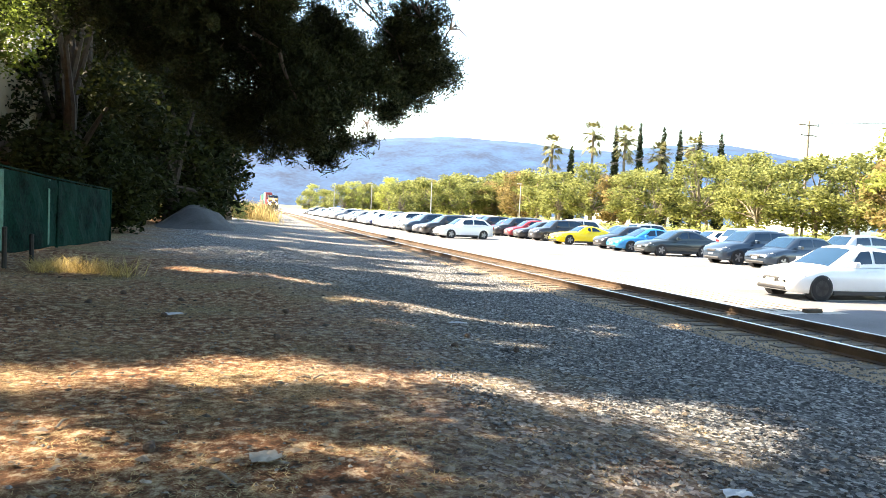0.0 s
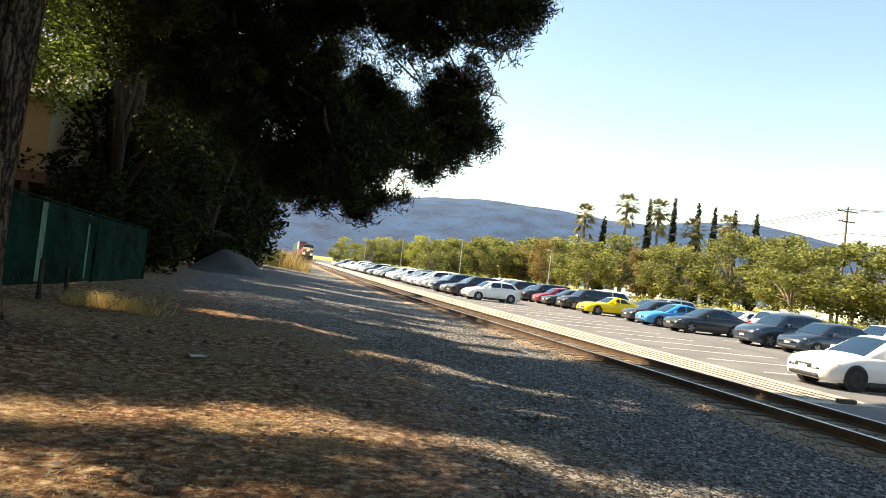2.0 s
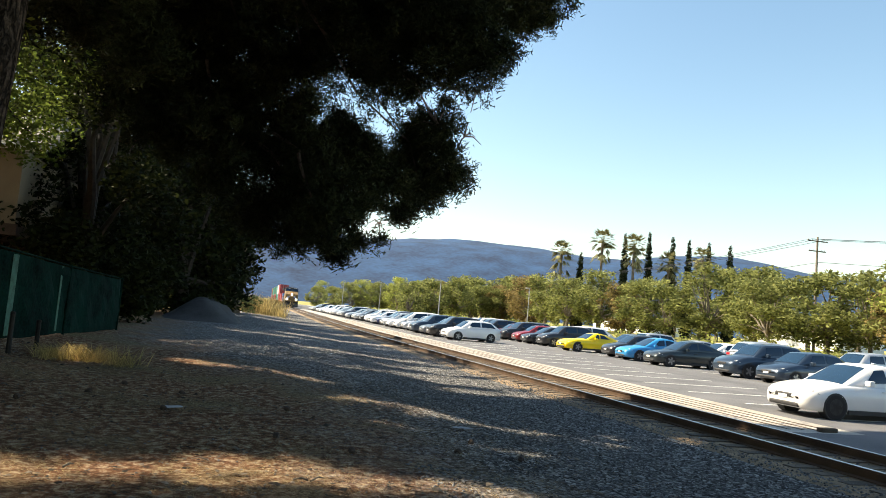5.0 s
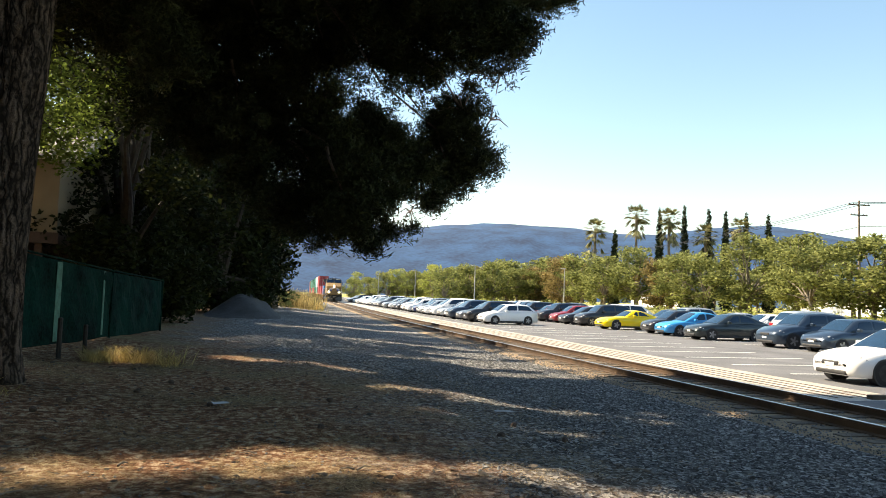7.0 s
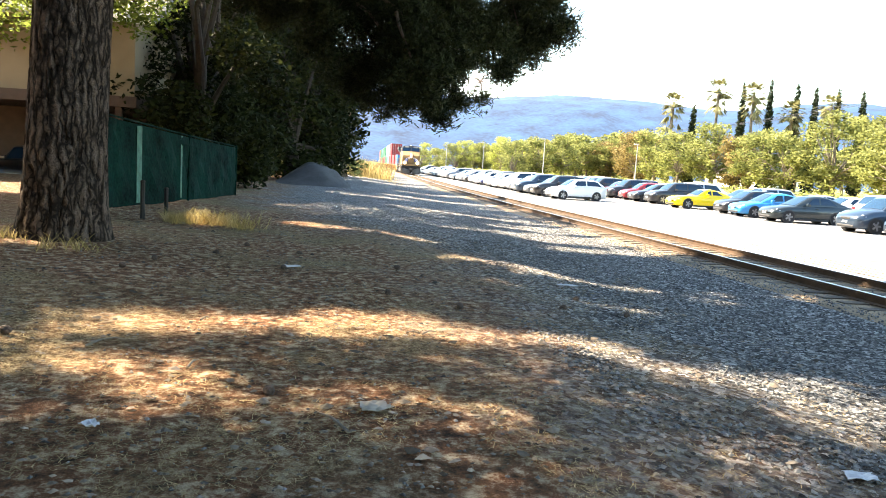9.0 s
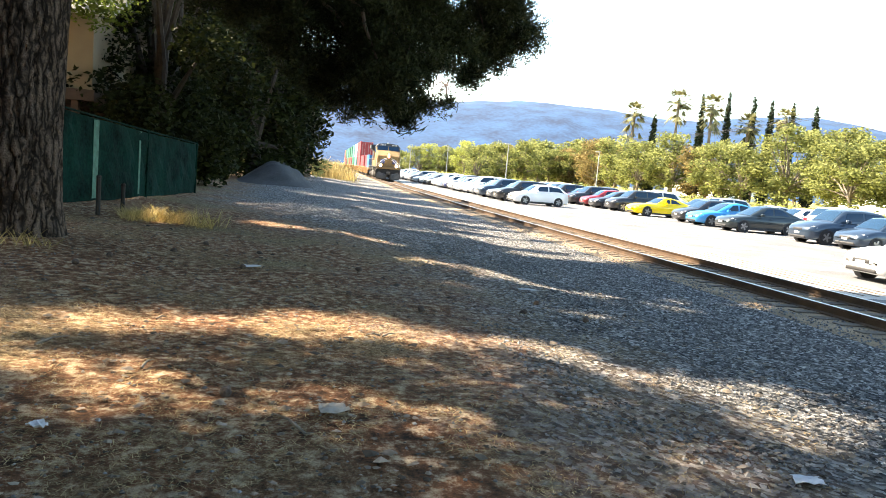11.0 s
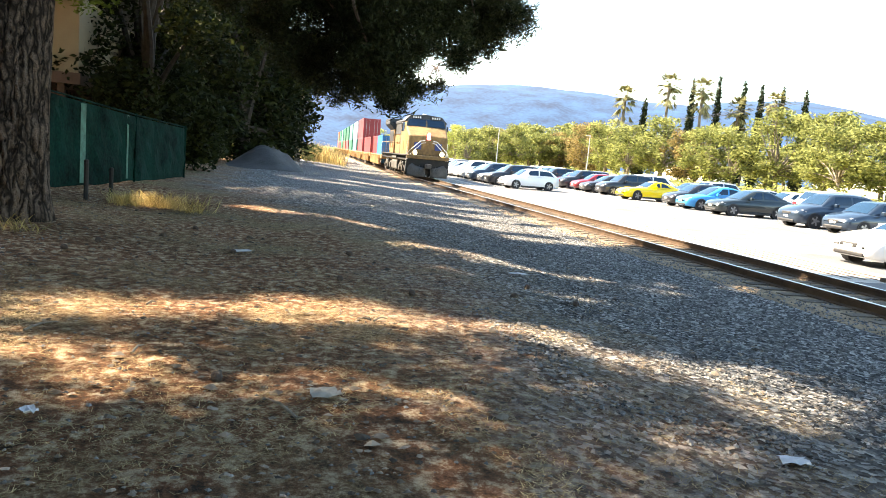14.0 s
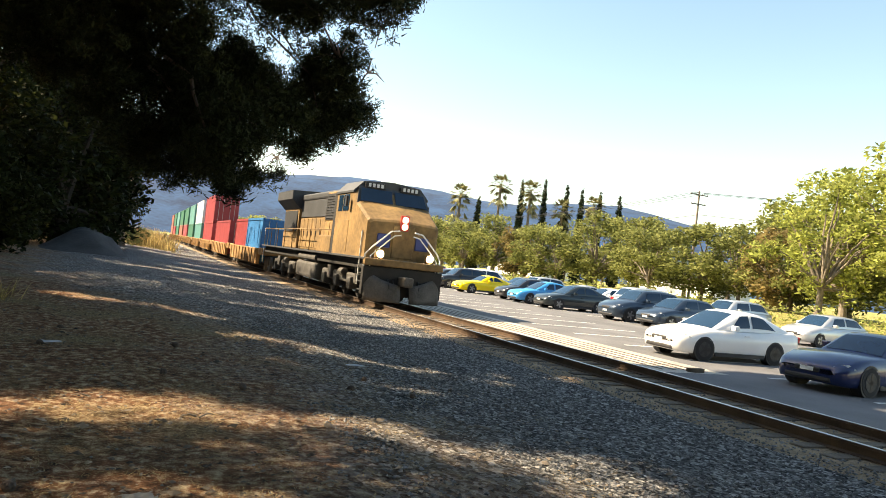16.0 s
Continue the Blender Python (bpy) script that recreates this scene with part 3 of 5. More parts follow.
def crown_of_tufts(name, centres, material, parent, rng, size=1.0, needles=36, width=0.01):
    """Needle tufts at the given places, joined into one mesh of thin needles."""
    temps = [tuft_template(rng, needles, 0.13, width) for _ in range(10)]
    blocks = []
    for c in centres:
        a = rng.uniform(0, 6.28)
        ca, sa = math.cos(a), math.sin(a)
        t = temps[rng.randrange(10)] * (size * rng.uniform(0.75, 1.25))
        blocks.append(np.stack([t[:, 0] * ca - t[:, 1] * sa + c[0], t[:, 0] * sa + t[:, 1] * ca + c[1], t[:, 2] + c[2]], 1))
    v = np.concatenate(blocks)
    return raw(name, v.tolist(), np.arange(len(v)).reshape(-1, 3).tolist(), material, parent)


def limb(bm, a, b, r0, r1, rng, sag=0.4, steps=6):
    a, b = Vector(a), Vector(b)
    pts, rad = [], []
    L = (b - a).length
    for i in range(steps + 1):
        t = i / steps
        p = a.lerp(b, t) + Vector((rng.gauss(0, 0.02), rng.gauss(0, 0.02), 0)) * L * (1 if 0 < i < steps else 0)
        p.z += math.sin(t * math.pi) * sag * L * 0.15
        pts.append(p)
        rad.append(r0 + (r1 - r0) * t)
    tube(bm, pts, rad, 6)
    return pts


def hidden_limb(bm, a, b, rng):
    """A thin limb inside the crown, left out where the sun falls through."""
    a, b = Vector(a), Vector(b)
    if not any(sunlit(a.lerp(b, t)) for t in (0.2, 0.4, 0.6, 0.8, 1.0)):
        limb(bm, a, b, 0.05, 0.015, rng, 0.4, 4)


def bough_limb(bm, a, b, rng):
    """The way of a limb out to its bough; wood is built along its outer half."""
    probe = bmesh.new()
    pts = limb(probe, a, b, 0.05, 0.02, rng, 0.9, 8)
    probe.free()
    if not any(sunlit(p) for p in pts):
        tube(bm, pts[4:], [0.045, 0.04, 0.03, 0.025, 0.02], 5)
    return pts


def build_pine():
    """The great pine with its long drooping boughs over the dirt."""
    rng = random.Random(3)
    bx, by = -3.98, 11.64
    bz = ground_z(bx, by)
    pine = tagged(new("pine_tree"), "large old pine with deeply furrowed bark and drooping dark boughs", "tree")
    pts = [(bx, by, bz - 0.3), (bx, by, bz + 0.05), (bx + 0.02, by, bz + 0.5), (bx + 0.05, by, bz + 1.5), (bx + 0.1, by + 0.05, bz + 3), (bx + 0.2, by + 0.1, bz + 5), (bx + 0.3, by + 0.4, bz + 9), (bx + 0.2, by + 0.9, bz + 14), (bx + 0.3, by + 1, bz + 19)]
    rad = [0.74, 0.64, 0.55, 0.5, 0.48, 0.47, 0.42, 0.3, 0.1]
    # furrowed bark: ridged rings, dense near the ground
    seg, rings = 150, []
    for i in range(len(pts) - 1):
        k = 26 if i < 6 else 8
        for s in range(k):
            t = s / k
            rings.append(([pts[i][q] + (pts[i + 1][q] - pts[i][q]) * t for q in range(3)], rad[i] + (rad[i + 1] - rad[i]) * t))
    verts, faces = [], []
    for c, r in rings:
        for k in range(seg):
            a = 2 * math.pi * k / seg
            u, v = a * 6.5, c[2] * 1.3
            f = abs(noise.noise((u + 0.9 * noise.noise((u, v * 1.5, 4)), v, 2.2))) + 0.4 * abs(noise.noise((u * 2.3, v * 3.2, 7)))
            rr = r * (0.93 + 0.03 * math.sin(a * 3 + 1)) + min(0.085, 0.36 * f)
            verts.append((c[0] + math.cos(a) * rr, c[1] + math.sin(a) * rr, c[2]))
    for j in range(len(rings) - 1):
        for k in range(seg):
            faces.append((j * seg + k, j * seg + (k + 1) % seg, (j + 1) * seg + (k + 1) % seg, (j + 1) * seg + k))
    raw("trunk", verts, faces, M_TRUNK, pine, smooth=True)
    # boughs: azimuth, elevation, distance seen from the walker's stand, spread
    boughs = BOUGHS
    eye = Vector((0, 0, 1.9))
    bm = bmesh.new()
    cent, main = [], []
    for az, el, d, r in boughs:
        c = eye + dir_of(az, el) * d
        z0 = min(bz + 16, max(bz + 5.0, c.z + 1.5 + rng.uniform(0, 2)))
        ax = bx + 0.25
        if not main or len(cent) % 3 == 0 or (main[4] - c).length > 5:
            pts = main = bough_limb(bm, (ax, by + 0.4, z0), c, rng)
        else:
            pts = bough_limb(bm, main[4 + len(cent) % 3], c, rng)
        n = int(88 * r * r + 24)
        for _ in range(int(12 + 16 * r)):
            way = Vector((rng.gauss(0, 1), rng.gauss(0, 1), rng.gauss(-0.25, 0.9))).normalized()
            ln = r * rng.uniform(0.9, 1.4)
            for k in range(int(ln / 0.1)):
                if k * 0.1 > ln * 0.45:
                    cent.append(c + way * k * 0.1 + Vector((rng.gauss(0, 0.06), rng.gauss(0, 0.06), rng.gauss(0, 0.06) - 0.02 * k)))
        for _ in range(n):
            q = Vector((rng.gauss(0, 1), rng.gauss(0, 1), rng.gauss(0, 1)))
            q = q.normalized() * (rng.random() ** 0.55) * r * 0.92
            q.z *= 0.85
            cent.append(c + q)
        for _ in range(5):
            q = c + Vector((rng.gauss(0, 1), rng.gauss(0, 1), rng.gauss(0, 0.8))).normalized() * r * 0.8
            tube(bm, [c, c.lerp(q, 0.5) + Vector((0, 0, 0.1)), q], [0.03, 0.02, 0.01], 4)
        for p in pts[4:]:
            for _ in range(6):
                cent.append(p + Vector((rng.gauss(0, 0.3), rng.gauss(0, 0.3), rng.gauss(0, 0.2))))
    # thick crown clumps added above the boughs, towards the track, to shade it
    for _ in range(60):
        c = Vector((rng.uniform(0.0, 6.8), rng.uniform(16.5, 24.5), rng.uniform(9.0, 15.5)))
        az, el = math.degrees(math.atan2(c.x, c.y)), math.degrees(math.atan2(c.z - 1.9, math.hypot(c.x, c.y)))
        if (4.5 < az < 12 and 11.5 < el < 20) or az > 13 + 0.42 * (el - 5):
            continue
        for _ in range(130):
            q = Vector((rng.gauss(0, 1), rng.gauss(0, 1), rng.gauss(0, 1))).normalized() * (rng.random() ** 0.5) * 1.4
            q.z *= 0.65
            cent.append(c + q)
    # the high crown over the dirt, out of sight but for its shade
    for _ in range(46):
        a, rr, z = rng.uniform(0, 6.28), rng.uniform(1.0, 6.5), rng.uniform(8.5, 19)
        rr *= 1 - 0.5 * max(0, (z - 12) / 7)
        c = Vector((bx + math.cos(a) * rr, by + 1 + math.sin(a) * rr, z))
        hidden_limb(bm, (bx + 0.25, by + 0.6, z - 0.6), c, rng)
        for _ in range(95):
            q = Vector((rng.gauss(0, 1), rng.gauss(0, 1), rng.gauss(0, 1))).normalized() * (rng.random() ** 0.5) * 1.35
            q.z *= 0.6
            cent.append(c + q)
    tagged(part("branchwork", bm, M_BARK, pine), kind="stuff")
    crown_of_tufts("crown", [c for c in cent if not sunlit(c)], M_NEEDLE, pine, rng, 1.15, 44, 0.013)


def build_shade_pine():
    """A pine added behind the fence so that its high crown shades the dirt."""
    rng = random.Random(17)
    bx, by = -6.5, 18.9
    bz = ground_z(bx, by)
    pine = tagged(new("pine_tree"), "tall pine added behind the fence, high spreading crown for shade", "tree")
    part("trunk", tubed([(bx, by, bz - 0.3), (bx, by, bz + 4), (bx + 0.2, by, bz + 10), (bx + 0.2, by + 0.3, bz + 20)], [0.5, 0.42, 0.33, 0.08], 16), M_BARK, pine, smooth=True)
    bm, cent = bmesh.new(), []
    for _ in range(70):
        a, rr, z = rng.uniform(0, 6.28), 5.5 * math.sqrt(rng.random()), rng.uniform(9.0, 19)
        rr *= 1 - 0.45 * max(0, (z - 12) / 7)
        c = Vector((bx + math.cos(a) * rr, by + math.sin(a) * rr, z))
        hidden_limb(bm, (bx + 0.2, by, z - 0.6), c, rng)
        for _ in range(95):
            q = Vector((rng.gauss(0, 1), rng.gauss(0, 1), rng.gauss(0, 1))).normalized() * (rng.random() ** 0.5) * 1.5
            q.z *= 0.6
            cent.append(c + q)
    tagged(part("branchwork", bm, M_BARK, pine), kind="stuff")
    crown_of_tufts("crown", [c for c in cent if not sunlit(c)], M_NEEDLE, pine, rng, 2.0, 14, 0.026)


def build_shade_canopy():
    """High needles added to both pines, mostly out of view, to keep the dirt in shade."""
    rng = random.Random(77)
    near, behind = [], []
    for _ in range(19000):
        g = Vector((rng.uniform(-8.0, 13.5), rng.uniform(1.2, 19.5), 0.25))
        p = g + SUN_DIR * (rng.uniform(8.6, 14.5) / SUN_DIR.z)
        az, el = math.degrees(math.atan2(p.x, p.y)), math.degrees(math.atan2(p.z - 1.9, math.hypot(p.x, p.y)))
        if (4.5 < az < 12 and 11.5 < el < 20) or (az > 0 and (az > 13 + 0.42 * (el - 5) or el < 21)) or noise.noise(p * 0.35) < -0.28 or sunlit(p):
            continue
        (near if (p - Vector((-3.7, 12.5, p.z))).length < (p - Vector((-6.5, 18.9, p.z))).length else behind).append(p)
    trees = [o for o in scene.objects if o.name.startswith("pine_tree")]
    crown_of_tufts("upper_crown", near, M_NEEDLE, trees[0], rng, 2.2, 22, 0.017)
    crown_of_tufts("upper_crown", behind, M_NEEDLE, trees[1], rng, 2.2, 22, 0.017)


def leaf_cloud(rng, clumps, per, size, squash=0.75):
    """Leaves as small bent quads round clump centres (x, y, z, r)."""
    v, f = [], []
    for cx, cy, cz, r in clumps:
        for _ in range(int(per * r * r)):
            q = Vector((rng.gauss(0, 1), rng.gauss(0, 1), rng.gauss(0, 1))).normalized() * (rng.random() ** 0.4) * r
            p = Vector((cx + q.x, cy + q.y, cz + q.z * squash))
            u = Vector((rng.gauss(0, 1), rng.gauss(0, 1), rng.gauss(0, 0.6))).normalized()
            w = u.cross(Vector((rng.gauss(0, 1), rng.gauss(0, 1), rng.gauss(0, 1)))).normalized()
            s = size * rng.uniform(0.6, 1.4)
            b = len(v)
            v += [tuple(p - u * s), tuple(p + w * s * 0.45), tuple(p + u * s), tuple(p - w * s * 0.45)]
            f.append((b, b + 1, b + 2, b + 3))
    return v, f


def broad_tree(name, label, rng, height, spread, trunk_h, leafmat, bark, leaf=0.16, per=240, n=30, low=0.0, shade_check=None, at=(0, 0), clump=(0.22, 0.38)):
    """A broadleaf tree: forked trunk, limbs and a crown of leaf clumps with gaps."""
    tree = tagged(new(name), label, "tree")
    bm = bmesh.new()
    fork = Vector((rng.uniform(-0.2, 0.2), rng.uniform(-0.2, 0.2), trunk_h))
    r0 = 0.022 * height + 0.05
    tube(bm, [(0, 0, -0.3), (0, 0, 0.1), fork * 0.5, fork], [r0 * 1.25, r0, r0 * 0.85, r0 * 0.75], 9)
    clumps = []
    for k in range(n):
        a = rng.uniform(0, 6.283)
        t = rng.random()
        z = trunk_h * (1 - low) * 0.8 + low * 0.5 + (height - trunk_h * (1 - low) * 0.8 - low * 0.5) * t
        env = math.sin(math.pi * min(1, max(0.06, 0.12 + 0.8 * t))) ** 0.7
        rr = spread * env * math.sqrt(rng.random()) * rng.uniform(0.8, 1.1)
        r = spread * rng.uniform(*clump)
        clumps.append((math.cos(a) * rr, math.sin(a) * rr, z - r * 0.4, r))
    for cx, cy, cz, r in clumps[::5 if low else 2]:
        limb(bm, fork, (cx, cy, max(cz, trunk_h * 0.8)), r0 * 0.45, 0.02, rng, 0.5, 4)
    part("trunk", bm, bark, tree)
    v, f = leaf_cloud(rng, clumps, per / (spread * 0.3) ** 2 * 0.9, leaf)
    if shade_check:
        keep = [i for i in range(len(f)) if not sunlit((v[i * 4][0] + at[0], v[i * 4][1] + at[1], v[i * 4][2] + at[2]))]
        v = [v[i * 4 + k] for i in keep for k in range(4)]
        f = [(4 * i, 4 * i + 1, 4 * i + 2, 4 * i + 3) for i in range(len(keep))]
    raw("crown", v, f, leafmat, tree)
    return tree


def placed(tree, m, first):
    if first:
        tree.matrix_basis = m
        return tree
    return copy_thing(tree, m)


def build_left_trees():
    """The dark belt of trees beside the line, plus unseen trees added for shade."""
    rows = [(-5.2, 31, 15, 4.2), (-6.2, 36, 16, 4.6), (-6.4, 40, 15, 5.0), (-7, 46, 17, 6), (-2.6, 47, 20, 4.6), (-1.9, 53, 21, 4.5), (-2.5, 58, 19, 5.5), (-6, 55, 18, 6), (-1.8, 68, 15, 5.5), (-7, 70, 18, 6.5),
            (-14, 48, 18, 7), (-2.5, 82, 14, 5.5), (-9, 90, 17, 7), (-2.5, 100, 14, 6), (-8, 115, 16, 7)]
    for k, (x, y, h, s) in enumerate(rows):
        z = ground_z(x, y)
        t = broad_tree("shade_tree", "dense tree of the belt or added unseen, leaves darkened for shade", random.Random(100 + k), h, s, 2.2, M_DARKLEAF, M_BARK3, leaf=0.13 if y < 42 else 0.22, per=560 if y < 42 else 220, n=50, low=1.0, shade_check=True, at=(x, y, z))
        t.location = (x, y, z)
    # unseen trees added round the stand to block sky light from the dirt
    for x, y, h, sp in ((-7, -7, 15, 6), (4, -10, 15, 6), (-13, 1, 16, 6), (13, -16, 14, 6), (-3, -15, 17, 7), (-1.5, -8, 14, 6), (-12, -9, 16, 7), (10, -9, 14, 6), (-18, 5, 16, 7), (-9.5, 3.5, 15, 5.5), (-6, -1, 14, 5)):
        t = broad_tree("shade_tree", "dense tree of the belt or added unseen, leaves darkened for shade", random.Random(int(200 + x)), h, sp, 3.5, M_DARKLEAF, M_BARK3, leaf=0.24, per=240, n=40, shade_check=True, at=(x, y, ground_z(x, y)))
        t.location = (x, y, ground_z(x, y))
    t = broad_tree("roadside_tree", "sunlit open green tree at the edge of the belt", random.Random(31), 10.5, 3.4, 2.0, M_LEAF, M_BARK2, leaf=0.17, per=170, n=26, low=0.9, shade_check=True, at=(1.2, 66, 0.3))
    t.location = (1.2, 66, 0.25)
    for k, (x, y) in enumerate(((-8.5, 24.5), (-10.2, 28.0))):
        t = broad_tree("overhanging_tree", "leggy green tree behind the fence with a high backlit crown", random.Random(33 + k), 15.0, 4.6, 7.4, M_SHADELEAF, M_BARK3, leaf=0.1, per=430, n=34, shade_check=True, at=(x, y, 0.5))
        t.location = (x, y, 0.45)


def build_lot_trees():
    """Belts of trees behind the car park."""
    kinds = []
    for k, (mt, lab) in enumerate(((M_LEAF, "full olive-green tree behind the car park"), (M_LEAF2, "browning autumn tree behind the car park"), (M_LEAF, "spreading olive-green tree behind the car park"), (M_LEAF3, "bright yellow-green tree on the grass bank"), (M_LEAF, "rounded olive-green tree behind the car park"))):
        kinds.append([broad_tree("bank_tree", lab, random.Random(50 + k), 9.0, 4.2, 1.9, mt, M_BARK2, leaf=0.16 if mt == M_LEAF3 else 0.22, per=185 if mt == M_LEAF3 else 150, n=60 if mt == M_LEAF3 else 40, clump=(0.13, 0.24) if mt == M_LEAF3 else (0.16, 0.32)), True])

    def plant(k, x, y, s, sx=1.0):
        t, first = kinds[k]
        z = ground_z(x, y)
        m = Matrix.Translation((x, y, z)) @ pose(0, 0, 0, 0, 0, R.uniform(0, 360)) @ Matrix.Diagonal((s * sx, s * sx, s, 1))
        placed(t, m, first)
        kinds[k][1] = False

    rng = random.Random(5)
    y = 44.0
    while y < 330:
        x = 60 + rng.uniform(-4, 4) + max(0, 0.04 * (y - 60))
        k = rng.choice((0, 0, 1, 2, 4, 4))
        plant(k, x, y, rng.uniform(0.85, 1.3), rng.uniform(0.95, 1.25))
        y += rng.uniform(4.2, 6.4)
    for k, x, y, s in ((0, 74, 70, 1.3), (2, 78, 82, 1.25), (4, 80, 95, 1.35), (0, 86, 112, 1.35), (2, 88, 128, 1.3), (4, 70, 58, 1.35), (1, 60, 50, 1.0), (0, 92, 150, 1.3), (2, 76, 62, 1.45),
                       (3, 49, 37.5, 1.2), (3, 54, 33, 1.35), (3, 58, 42, 1.25), (3, 62, 37, 1.5), (3, 50, 28, 1.2), (3, 60, 28, 1.4), (0, 76, 46, 1.6), (2, 70, 50, 1.4)):
        plant(k, x, y, s)
    # the far end, where the belt closes in on the line
    for k in range(26):
        yy = 190 + rng.uniform(0, 80)
        plant(rng.choice((0, 2, 3, 4)), 24 + k * 2.2 + (yy - 190) * 0.1, yy, rng.uniform(0.75, 1.1))
    for k in range(10):
        plant(rng.choice((0, 2, 4)), 34 + k * 3.4, 118 + k * 3 + rng.uniform(-6, 6) + 20, rng.uniform(0.9, 1.2))
    v, f = [], []
    rng = random.Random(9)
    hv, hf = leaf_cloud(rng, [(40 + rng.uniform(0, 3.5), 20 + k * 1.3, 1.0 + rng.uniform(-0.2, 0.3), 1.0) for k in range(150)], 70, 0.13)
    tagged(raw("hedge", hv, hf, M_HEDGE), "low yellow-green hedge along the bank", "hedge", kind="stuff")
    # white building glimpsed between the trees, under the belt
    for x, y, w in ((98, 150, 30), (96, 95, 22)):
        b = tagged(new("white_building"), "low white building half hidden behind trees", "building")
        part("wall", boxed(x, x + 10, y, y + w, 0.5, 3.9), M_WHITE, b)
        part("roof", boxed(x - 0.5, x + 10.5, y - 0.5, y + w + 0.5, 3.9, 4.3, 0.05), M_ROOF, b)


def build_palm(x, y, top, label="tall fan palm with a shaggy head of fronds"):
    palm = tagged(new("fan_palm"), label, "palm tree")
    rng = random.Random(int(x * 10 + y))
    z = ground_z(x, y)
    part("trunk", tubed([(0, 0, -0.2), (0.1, 0, top * 0.4), (0.0, 0.1, top * 0.75), (0, 0, top)], [0.38, 0.3, 0.26, 0.3], 8), M_BARK2, palm)
    v, f = [], []
    for k in range(120):
        a, e = rng.uniform(0, 6.283), rng.uniform(-1.1, 1.3)
        d = Vector((math.cos(a) * math.cos(e), math.sin(a) * math.cos(e), math.sin(e)))
        side = d.cross(Vector((0, 0, 1))).normalized()
        ln = rng.uniform(2.2, 3.4) if e > -0.7 else rng.uniform(2.0, 4.6)
        base = Vector((0, 0, top)) + (Vector((0, 0, -rng.uniform(0, 2.5))) if e < -0.7 else Vector((0, 0, 0)))
        mid, tip = base + d * ln * 0.6, base + d * ln + Vector((0, 0, -0.35))
        for s in (-2, -1, 0, 1, 2):
            b = len(v)
            q = tip + side * s * 0.28 * ln / 2 - d * abs(s) * 0.18
            v += [tuple(mid - side * 0.22), tuple(mid + side * 0.22), tuple(q)]
            f.append((b, b + 1, b + 2))
        b = len(v)
        v += [tuple(base - side * 0.03), tuple(base + side * 0.03), tuple(mid)]
        f.append((b, b + 1, b + 2))
    raw("fronds", v, f, M_PALM, palm)
    palm.location = (x, y, z)


def build_cypress(x, y, top):
    c = tagged(new("italian_cypress"), "slim dark columnar cypress above the trees", "tree")
    rng = random.Random(int(x * 7 + y))
    part("trunk", tubed([(0, 0, -0.2), (0, 0, top * 0.9)], [0.25, 0.05], 6), M_BARK2, c)
    clumps = []
    for k in range(64):
        t = k / 63
        r = 1.0 * (1 - t) ** 0.6 + 0.2
        clumps.append((rng.uniform(-0.12, 0.12), rng.uniform(-0.12, 0.12), top * (0.05 + 0.95 * t) - 0.2, r))
    v, f = leaf_cloud(rng, clumps, 130, 0.25, 1.3)
    raw("crown", v, f, M_CYPRESS, c)
    c.location = (x, y, ground_z(x, y))


def polar(az, d):
    return d * math.sin(radians(az)), d * math.cos(radians(az))


def build_skyline():
    for az, el in ((28.9, 6.6), (31.3, 6.35), (25.8, 5.5), (36.3, 5.6), (33.9, 5.1)):
        x, y = polar(az, 150)
        build_palm(x, y, 1.0 + 150 * math.tan(radians(el)))
    for az, el in ((30.6, 7.3), (32.4, 7.5), (34.1, 7.2), (35.3, 7.0), (36.7, 6.9), (38.2, 6.7), (27.3, 5.6)):
        x, y = polar(az, 152)
        build_cypress(x, y, 1.0 + 152 * math.tan(radians(el)))

# ---- cars ----
# side outlines: (x along the car from the nose, z) of the body's upper edge, and of the cabin
SHAPES = {
    "sedan": dict(L=4.6, W=1.8, belt=0.92, hood=0.86, nose=0.66, deck=1.0, tail=0.95, cab=(1.2, 2.15, 3.2, 4.25), roof=1.46, wb=(0.88, 3.55), r=0.33),
    "hatch": dict(L=4.3, W=1.78, belt=0.95, hood=0.9, nose=0.68, deck=1.0, tail=1.0, cab=(1.05, 1.85, 3.55, 4.22), roof=1.5, wb=(0.85, 3.45), r=0.32),
    "coupe": dict(L=4.5, W=1.86, belt=0.9, hood=0.85, nose=0.62, deck=0.98, tail=0.92, cab=(1.6, 2.35, 3.1, 4.15), roof=1.36, wb=(0.9, 3.6), r=0.34),
    "suv": dict(L=4.6, W=1.85, belt=1.08, hood=1.03, nose=0.78, deck=1.12, tail=1.1, cab=(1.2, 1.85, 3.95, 4.5), roof=1.68, wb=(0.88, 3.52), r=0.36),
    "van": dict(L=5.0, W=1.95, belt=1.08, hood=1.0, nose=0.72, deck=1.1, tail=1.08, cab=(0.85, 1.85, 4.4, 4.93), roof=1.75, wb=(0.95, 3.95), r=0.35),
}


def ring(x, w, z0, zmid, zt, tuck=0.06):
    """A body section: sills tucked in, shoulders rounded, a crowned top."""
    h = w / 2
    pts = [(-h + tuck, z0), (-h + 0.01, z0 + 0.12), (-h, zmid), (-h + 0.03, zt - 0.07), (-h + 0.12, zt - 0.015), (0, zt + 0.015)]
    return [(x, y, z) for y, z in pts] + [(x, -y, z) for y, z in pts[-2::-1]]


